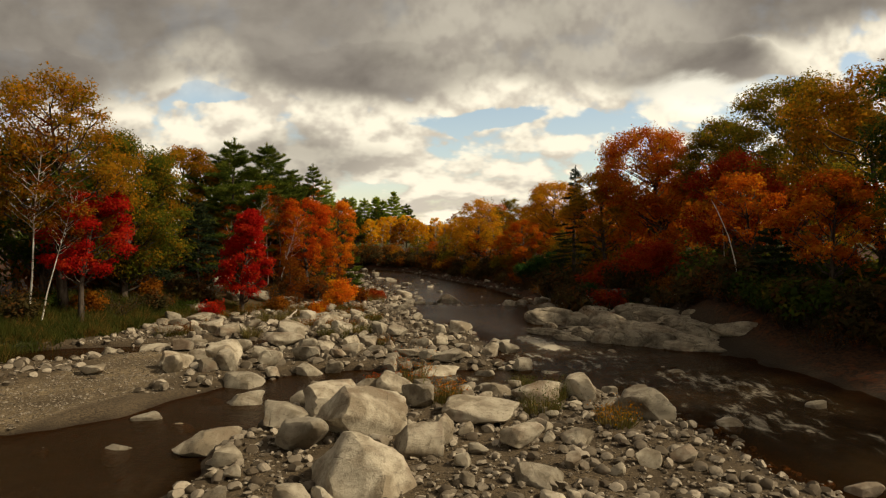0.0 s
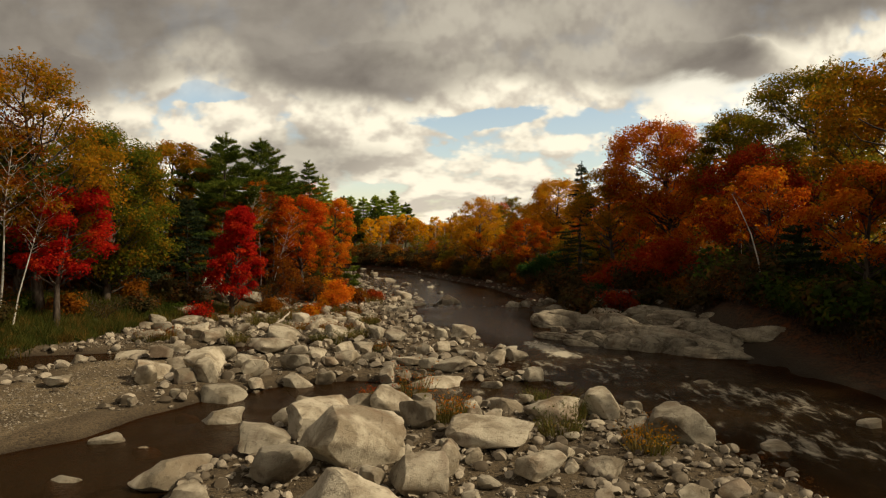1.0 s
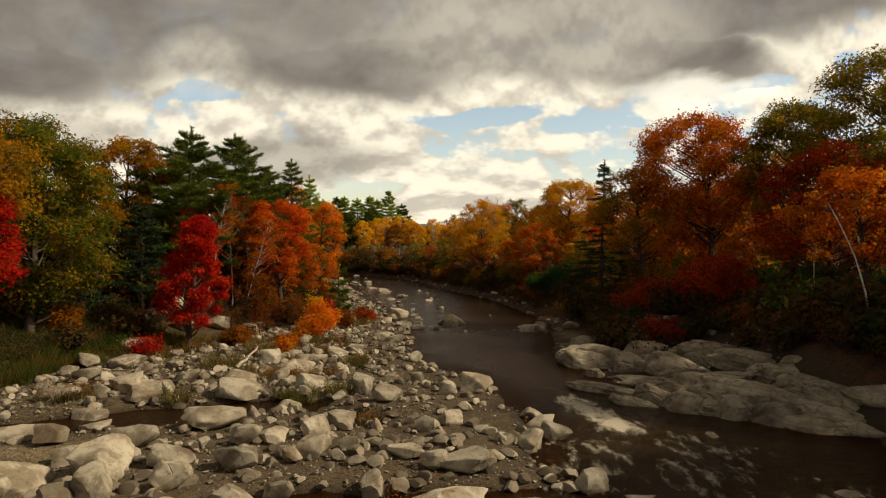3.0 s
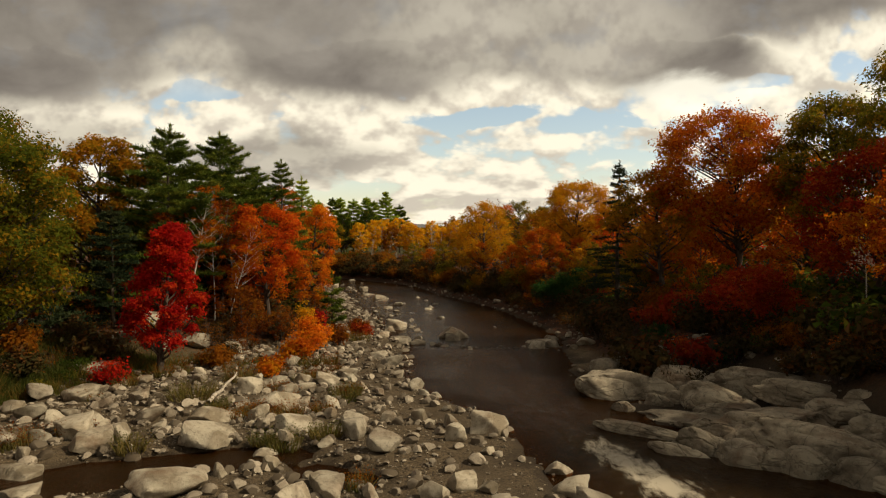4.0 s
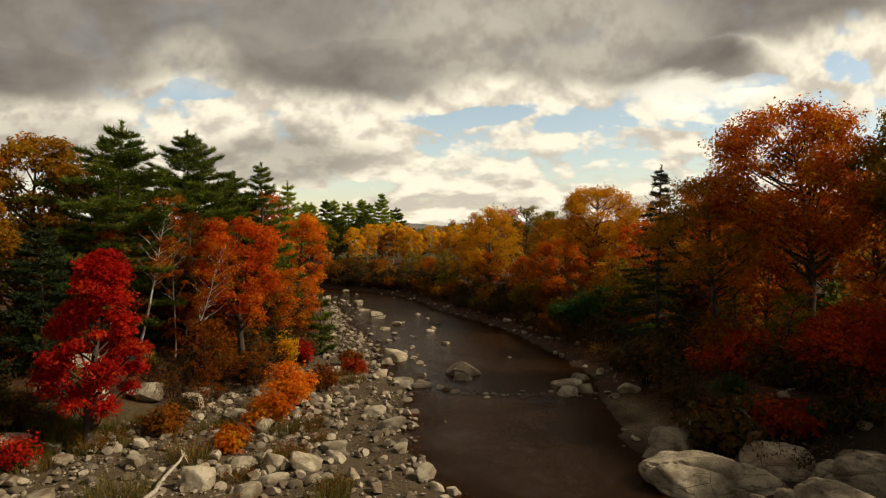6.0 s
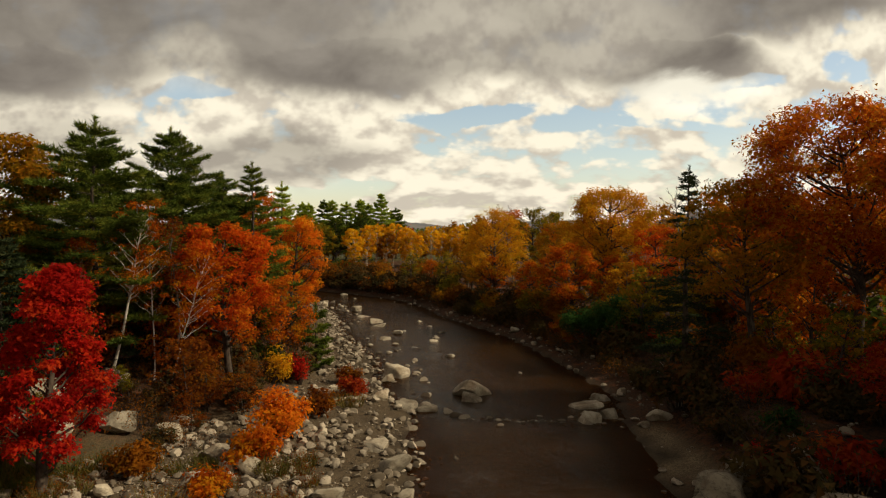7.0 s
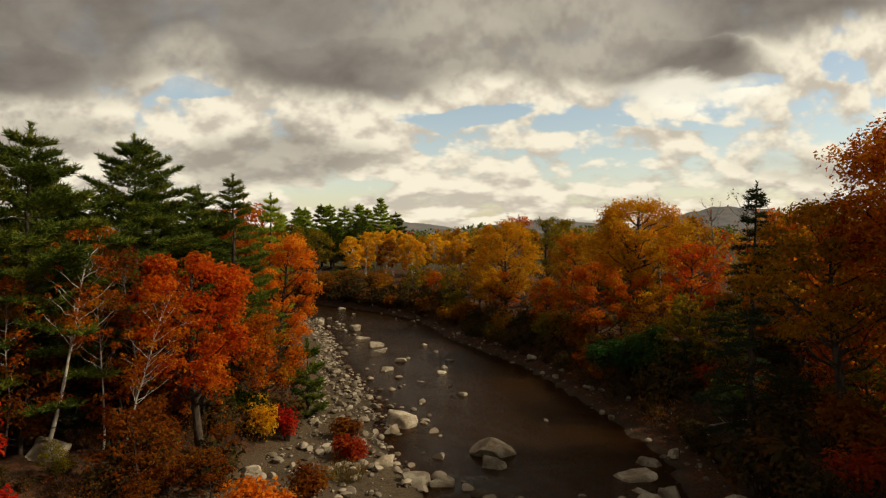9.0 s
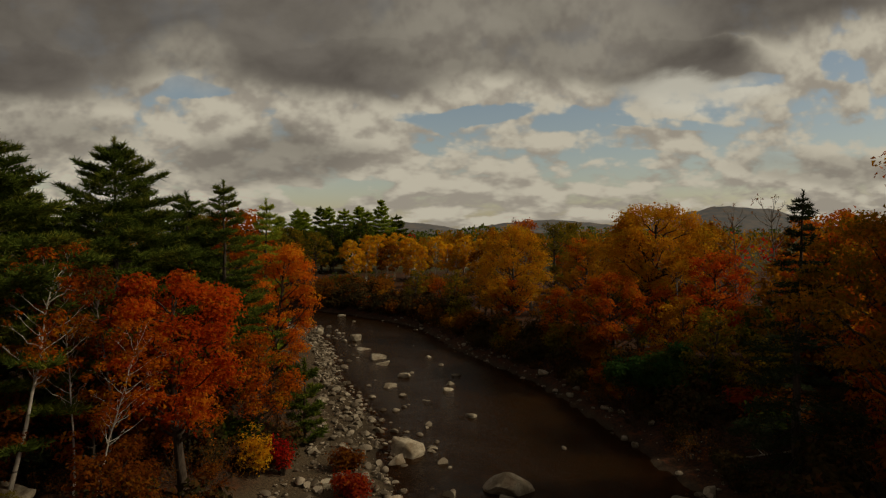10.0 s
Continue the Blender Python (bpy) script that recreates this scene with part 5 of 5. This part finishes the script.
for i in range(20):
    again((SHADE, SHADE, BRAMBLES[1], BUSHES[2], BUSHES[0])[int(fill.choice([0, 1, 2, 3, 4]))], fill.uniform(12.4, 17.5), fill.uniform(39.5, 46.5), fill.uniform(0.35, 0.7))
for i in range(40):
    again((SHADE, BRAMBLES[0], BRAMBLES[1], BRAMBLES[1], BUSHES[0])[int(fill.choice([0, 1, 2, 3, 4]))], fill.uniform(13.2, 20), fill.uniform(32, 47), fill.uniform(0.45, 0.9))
for i in range(14):
    x, y = fill.uniform(-17.5, -12.5), fill.uniform(33, 43)
    if x < float(forest_edge(y)) + 1.2:
        again((BUSHES[2], BUSHES[0], BRAMBLES[1], BRAMBLES[0], BUSHES[3])[int(fill.choice([0, 1, 2, 3, 4]))], x, y, fill.uniform(0.3, 0.6))
for i in range(26):
    again((SHADE, BRAMBLES[0], BRAMBLES[1])[int(fill.choice([0, 1, 2]))], fill.uniform(14.2, 17), fill.uniform(17, 36), fill.uniform(0.4, 0.75))
for i in range(14):
    again((SHADE, BRAMBLES[1], BRAMBLES[1])[int(fill.choice([0, 1, 2]))], fill.uniform(-16.5, -10.5), fill.uniform(46, 53), fill.uniform(0.4, 0.75))
for x, y in [(-11.4, 50.6), (-12.6, 51.8), (-18.6, 49.4), (-10.4, 53.0), (-12.9, 53.4), (-9.9, 50.4), (-19.6, 47.4), (-11.2, 48.2)]:
    again(RUSSET, x, y, fill.uniform(0.5, 0.85))
for y in np.arange(46, 100, 3.6):
    again(SAPLINGS[int(fill.choice([1, 2, 2]))], float(forest_edge(y)) - fill.uniform(2.5, 6.0), y, fill.uniform(0.7, 1.0))
for x, y, kind in [(26, 33, 0), (25, 24, 1), (28, 66, 1), (23, 63, 0), (27, 78, 2), (16, 98, 2), (14, 104, 0), (8, 108, 2), (32, 84, 0), (21, 15, 1), (24, 7, 0), (33, 55, 1), (18, 68, 2), (21.5, 65, 0), (25, 71, 1), (27.5, 61, 2), (17.5, 62, 0)]:
    again(BACK[kind], x, y, fill.uniform(0.8, 0.95))
for x, y, kind in [(-26, 33, 3), (-24, 27, 1), (-28, 50, 1), (-25, 60, 3), (-22, 66, 1), (-18, 72, 3), (-20, 80, 1), (-16, 78, 0), (-24, 20, 0), (-32, 57, 3), (-19, 88, 3), (-24, 96, 1), (-22, 35, 3)]:
    again(BACK[kind], x, y, fill.uniform(0.8, 0.95))

for x, y, kind in [(24, -2, 1), (27, -14, 0), (33, -28, 2), (-21, 10, 3), (-23, -2, 1), (-20, -14, 0), (-25, -26, 3), (-12, -34, 2), (2, -40, 1), (40, -44, 3), (-30, 4, 0), (32, 4, 3)]:  # the wood behind the start
    again(BACK[kind], x, y, fill.uniform(0.8, 0.95))
for i, (x, y, top) in enumerate([(17.0, 81.0, 11.4), (19.4, 77.0, 12.2), (21.0, 74.0, 12.6), (-24.5, 55.5, 12.4), (8.4, 100.0, 11.6)]):
    broadleaf("bare_tree", "leafless grey tree in the wood behind", x, y, top, 2.0, "brown", 350 + i, bark=GREY_BARK, stout=0.5, low=0.4, bare=0.93, density=0.03, category="bare tree")

# ---- grass on the low bank ----
count = 26000
gxs, gys = fill.uniform(-23, -9, count), fill.uniform(22, 44, count)
keep = (gxs < forest_edge(gys) + 1.3 + 0.8 * waves(gxs, gys, 3.3)) & (gxs > forest_edge(gys) - 7)
gxs, gys = gxs[keep], gys[keep]
root = np.stack([gxs, gys, ground_height(gxs, gys) - 0.02], 1)
root = np.repeat(root, 4, 0) + fill.normal(size=(len(root) * 4, 3)) * [0.10, 0.10, 0]
way = fill.normal(size=root.shape) * [0.55, 0.55, 0.15] + [0, 0, 1]
clump = np.clip(0.75 + 0.5 * waves(root[:, 0], root[:, 1], 2.3, 1) + 0.35 * waves(root[:, 0], root[:, 1], 0.9, 4), 0.3, 1.5)
v, f = blades(fill, root, way / np.linalg.norm(way, axis=1)[:, None], clump * fill.uniform(0.2, 0.9, len(root)), 0.022)
tagged(new("bank_grass", raw_mesh("bank_grass", v, f, LEAVES["grass"])), "rough green and straw-coloured grass on the low bank", "grass", kind="stuff")

# ---- tufts between the stones ----
def grass_tuft(label, x, y, high, radius, leaf, seed):
    """A clump of upright stems and narrow blades."""
    rng = np.random.default_rng(seed)
    base = float(ground_height(x, y))
    count = int(260 * radius + 60)
    a, q = rng.uniform(0, 6.28, count), radius * np.sqrt(rng.random(count))
    root = np.stack([np.cos(a) * q, np.sin(a) * q, np.full(count, -0.03)], 1)
    way = np.stack([np.cos(a) * 0.35, np.sin(a) * 0.35, np.ones(count)], 1) + rng.normal(size=(count, 3)) * 0.22
    thing = new("weed_tuft")
    thing.location = (x, y, base)
    v, f = blades(rng, root, way / np.linalg.norm(way, axis=1)[:, None], high * rng.uniform(0.5, 1.15, count), 0.018)
    part_of("grass", raw_mesh("grass", v, f, LEAVES["straw"]), thing)
    top = root + way * high * rng.uniform(0.4, 0.95, (count, 1))
    v, f = leaves(rng, np.repeat(top, 2, 0), 0.06, 0.03)
    part_of("foliage", raw_mesh("foliage", v, f, LEAVES[leaf]), thing)
    return tagged(thing, label, "weeds")


for i, (x, y, high, radius, leaf, label) in enumerate([(-0.9, 20.4, 1.15, 0.28, "rust", "rusty dry weed between boulders"), (2.7, 17.2, 0.6, 0.45, "grass", "green and straw tuft between boulders"), (4.4, 16.0, 0.55, 0.45, "amber", "dry orange tuft between stones"), (0.2, 18.3, 0.6, 0.4, "rust", "rusty tuft beside a boulder"), (-1.9, 19.7, 0.5, 0.35, "crimson", "reddish weeds beside a boulder"), (2.5, 20.0, 0.45, 0.3, "grass", "green tuft on the gravel"), (-0.2, 18.0, 0.6, 0.35, "grass", "green and straw tuft beside a boulder"), (3.2, 18.4, 0.55, 0.4, "grass", "yellowing tuft between stones"), (-4.2, 36.8, 0.6, 0.5, "grass", "green tuft between stones"), (-5.2, 31.6, 0.6, 0.45, "grass", "green tuft between stones"), (-10.0, 37.2, 0.7, 0.9, "grass", "grassy clump among pale stones"), (-7.0, 34.5, 0.5, 0.4, "brown", "dry brown tuft between pale stones"), (-2.6, 28.0, 0.45, 0.3, "brown", "dry brown tuft between pale stones"), (-9.3, 40.6, 0.8, 0.6, "brown", "dry brown tuft between pale stones"), (-6.8, 43.6, 0.7, 0.5, "grass", "green tuft between stones"), (-5.6, 53.2, 0.7, 0.6, "brown", "dry brown tuft by the river")]):
    grass_tuft(label, x, y, high, radius, leaf, 400 + i)
for i, (x, y, high, radius, leaf, label) in enumerate([(-8.4, 42.0, 0.8, 0.7, "rust", "rusty bush among pale stones"), (-11.5, 44.0, 1.0, 0.8, "brown", "brown brush among pale stones"), (-6.6, 50.8, 1.2, 0.7, "russet", "small russet bush by the river"), (-5.8, 56.0, 0.9, 0.8, "crimson", "dark red bush by the river"), (-6.4, 59.0, 0.9, 0.7, "russet", "russet bush by the river"), (10.2, 44.2, 0.8, 0.6, "fern", "dark green bush behind the ledges"), (12.6, 41.6, 0.8, 0.6, "fern", "dark green bush behind the ledges"), (9.0, 43.4, 0.5, 0.35, "red", "small scarlet bush behind the ledges"), (10.0, 42.6, 0.5, 0.3, "orange", "small orange bush behind the ledges"), (14.2, 35.6, 0.9, 0.6, "rust", "rusty bush behind the ledges"), (15.2, 32.8, 1.1, 0.7, "crimson", "dark red bush behind the ledges")]):
    shrub("shrub", label, x, y, high, radius, leaf, 430 + i, 0.8, 0.07)


for i in range(34):  # weeds scattered over the upper bar
    x, y = fill.uniform(-14.5, -4.0), fill.uniform(30, 47)
    if float(pool(x, y)) < 0.1 and x < float(left_edge(y)) - 2.5:
        kind = int(fill.choice([0, 0, 1, 2]))
        grass_tuft(("dry brown weeds among pale stones", "green weeds among pale stones", "rusty weeds among pale stones")[kind], x, y, fill.uniform(0.3, 0.6), fill.uniform(0.3, 0.8), ("brown", "grass", "russet")[kind], 460 + i)


# ---- fallen and bare wood ----
def dead_wood(name, label, start, end, thick, seed, mat, branches=0, bend=0.0):
    rng = np.random.default_rng(seed)
    start, end = np.array(start, float), np.array(end, float)
    t = np.linspace(0, 1, 9)[:, None]
    points = start + (end - start) * t + np.sin(t * np.pi) * [bend, 0, abs(bend) * 0.3] + rng.normal(size=(9, 3)) * 0.02
    paths = [(points, thick * np.linspace(1, 0.35, 9))]
    for i in range(branches):
        k = int(rng.integers(3, 8))
        paths.append((limb(rng, points[k], (end - start) / np.linalg.norm(end - start) + rng.normal(size=3) * 0.7, np.linalg.norm(end - start) * 0.3, 5), thick * 0.4 * np.linspace(1, 0.3, 5)))
    v, f = tubes(paths, 7)
    return tagged(new(name, raw_mesh(name, v, f, mat, True)), label, "dead wood")


dead_wood("dead_birch", "bare white birch stem leaning over the far bank", (14.6, 31.2, 1.5), (13.6, 32.2, 6.8), 0.045, 1, BIRCH, 0, 0.35)
dead_wood("dead_birch", "bare white birch stem on the far bank", (17.8, 40.0, 1.5), (17.4, 40.0, 7.2), 0.035, 2, BIRCH, 1, 0.1)
dead_wood("driftwood", "bleached driftwood log on the stones", (-8.9, 35.6, 0.15), (-9.2, 39.9, 0.25), 0.09, 3, DEADWOOD, 1)
dead_wood("fallen_branch", "fallen grey branch on the far bank", (11.0, 63.5, 0.2), (14.4, 60.0, 0.9), 0.07, 4, DEADWOOD, 4)
dead_wood("fallen_branch", "fallen grey branch on the far bank", (12.4, 57.0, 0.4), (10.4, 58.5, -0.4), 0.06, 5, DEADWOOD, 3)

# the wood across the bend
# most of these pines take the needle colour that has sunlight in it
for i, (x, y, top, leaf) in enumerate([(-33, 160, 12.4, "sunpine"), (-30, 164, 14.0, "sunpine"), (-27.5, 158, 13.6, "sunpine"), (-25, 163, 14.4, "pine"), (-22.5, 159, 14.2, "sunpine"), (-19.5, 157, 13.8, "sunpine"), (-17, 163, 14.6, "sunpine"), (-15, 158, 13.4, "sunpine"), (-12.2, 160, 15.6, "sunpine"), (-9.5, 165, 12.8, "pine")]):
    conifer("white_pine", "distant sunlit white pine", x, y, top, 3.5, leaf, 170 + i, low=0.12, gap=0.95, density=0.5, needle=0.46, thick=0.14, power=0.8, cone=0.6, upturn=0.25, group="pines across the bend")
far = np.random.default_rng(9)
for i in range(16):
    x = -15 + i * 1.35 + far.uniform(-0.6, 0.6)
    broadleaf("aspen", "distant golden yellow tree on the river bend", x, far.uniform(126, 140), far.uniform(6.8, 9.6), far.uniform(1.5, 2.3), ("yellow", "yellow", "gold", "yellow", "brown")[i % 5], 200 + i, bark=BIRCH, low=0.2, density=0.32, leaf_size=0.154, category="tree", group="trees at the river bend")

for x, y, kind in [(2, 140, 2), (7, 132, 2), (12, 126, 0), (17, 120, 1), (22, 118, 2), (-22, 140, 1), (-30, 130, 3), (-36, 118, 1), (28, 125, 0), (35, 118, 1), (42, 130, 2), (-36, 152, 3), (-31, 154, 3), (-26, 152, 3), (-21, 153, 3), (-16, 152, 3), (-11, 154, 3), (-28, 146, 1)]:
    again(BACK[kind], x, y, fill.uniform(0.7, 0.9))


def far_woods(name, label, count, spots, leaf, size, seed):
    """A far wood: loose heaps of foliage, too far off to count."""
    rng = np.random.default_rng(seed)
    xs, ys, tall = spots(rng, count)
    base = ground_height(xs, ys)
    centres = np.stack([xs, ys, base + tall * 0.55], 1)
    per = 90
    inside = np.clip(rng.normal(size=(count * per, 3)), -1.5, 1.5) * np.repeat(np.stack([tall * 0.22, tall * 0.22, tall * 0.24], 1), per, 0)
    v, f = leaves(rng, np.repeat(centres, per, 0) + inside, 0.3, size, 0.7)
    return tagged(new(name, raw_mesh(name, v, f, LEAVES[leaf])), label, "wood", kind="stuff")


far_woods("far_golden_wood", "far wood in gold and brown", 150, lambda r, k: (r.uniform(-90, 130, k), r.uniform(150, 260, k), r.uniform(6, 9, k)), "amber", 0.5, 31)
far_woods("far_green_wood", "far dark green wood", 170, lambda r, k: (r.uniform(-250, 330, k), r.uniform(240, 420, k), r.uniform(7, 11, k)), "pine", 0.8, 32)
far_woods("far_red_wood", "far scarlet trees", 18, lambda r, k: (np.where(np.arange(k) < 12, r.uniform(34, 60, k), r.uniform(-16, -8, k)), np.where(np.arange(k) < 12, r.uniform(115, 150, k), r.uniform(185, 200, k)), r.uniform(7, 9.5, k)), "red", 0.4, 33)

for i in range(34):  # brush along the outside of the bend, mostly in the shade-darkened leaf colour
    y = 100 + i * 0.75
    x = float(right_edge(y)) + fill.uniform(1.6, 4.5)
    if x > -34:
        again((SHADE, SHADE, BROWN_THICKET)[int(fill.choice([0, 1, 2]))], x, y, fill.uniform(0.8, 1.3))
for i in range(14):
    again((THICKET, BROWN_THICKET)[int(fill.choice([0, 1]))], fill.uniform(-24, 0), fill.uniform(121, 126), fill.uniform(1.0, 1.5))
for i in range(26):
    x, y = fill.uniform(-26, 4), fill.uniform(111, 121)
    if x > float(right_edge(y)) + 1.5:
        again((SHADE, BROWN_THICKET)[int(fill.choice([0, 1]))], x, y, fill.uniform(0.9, 1.5))
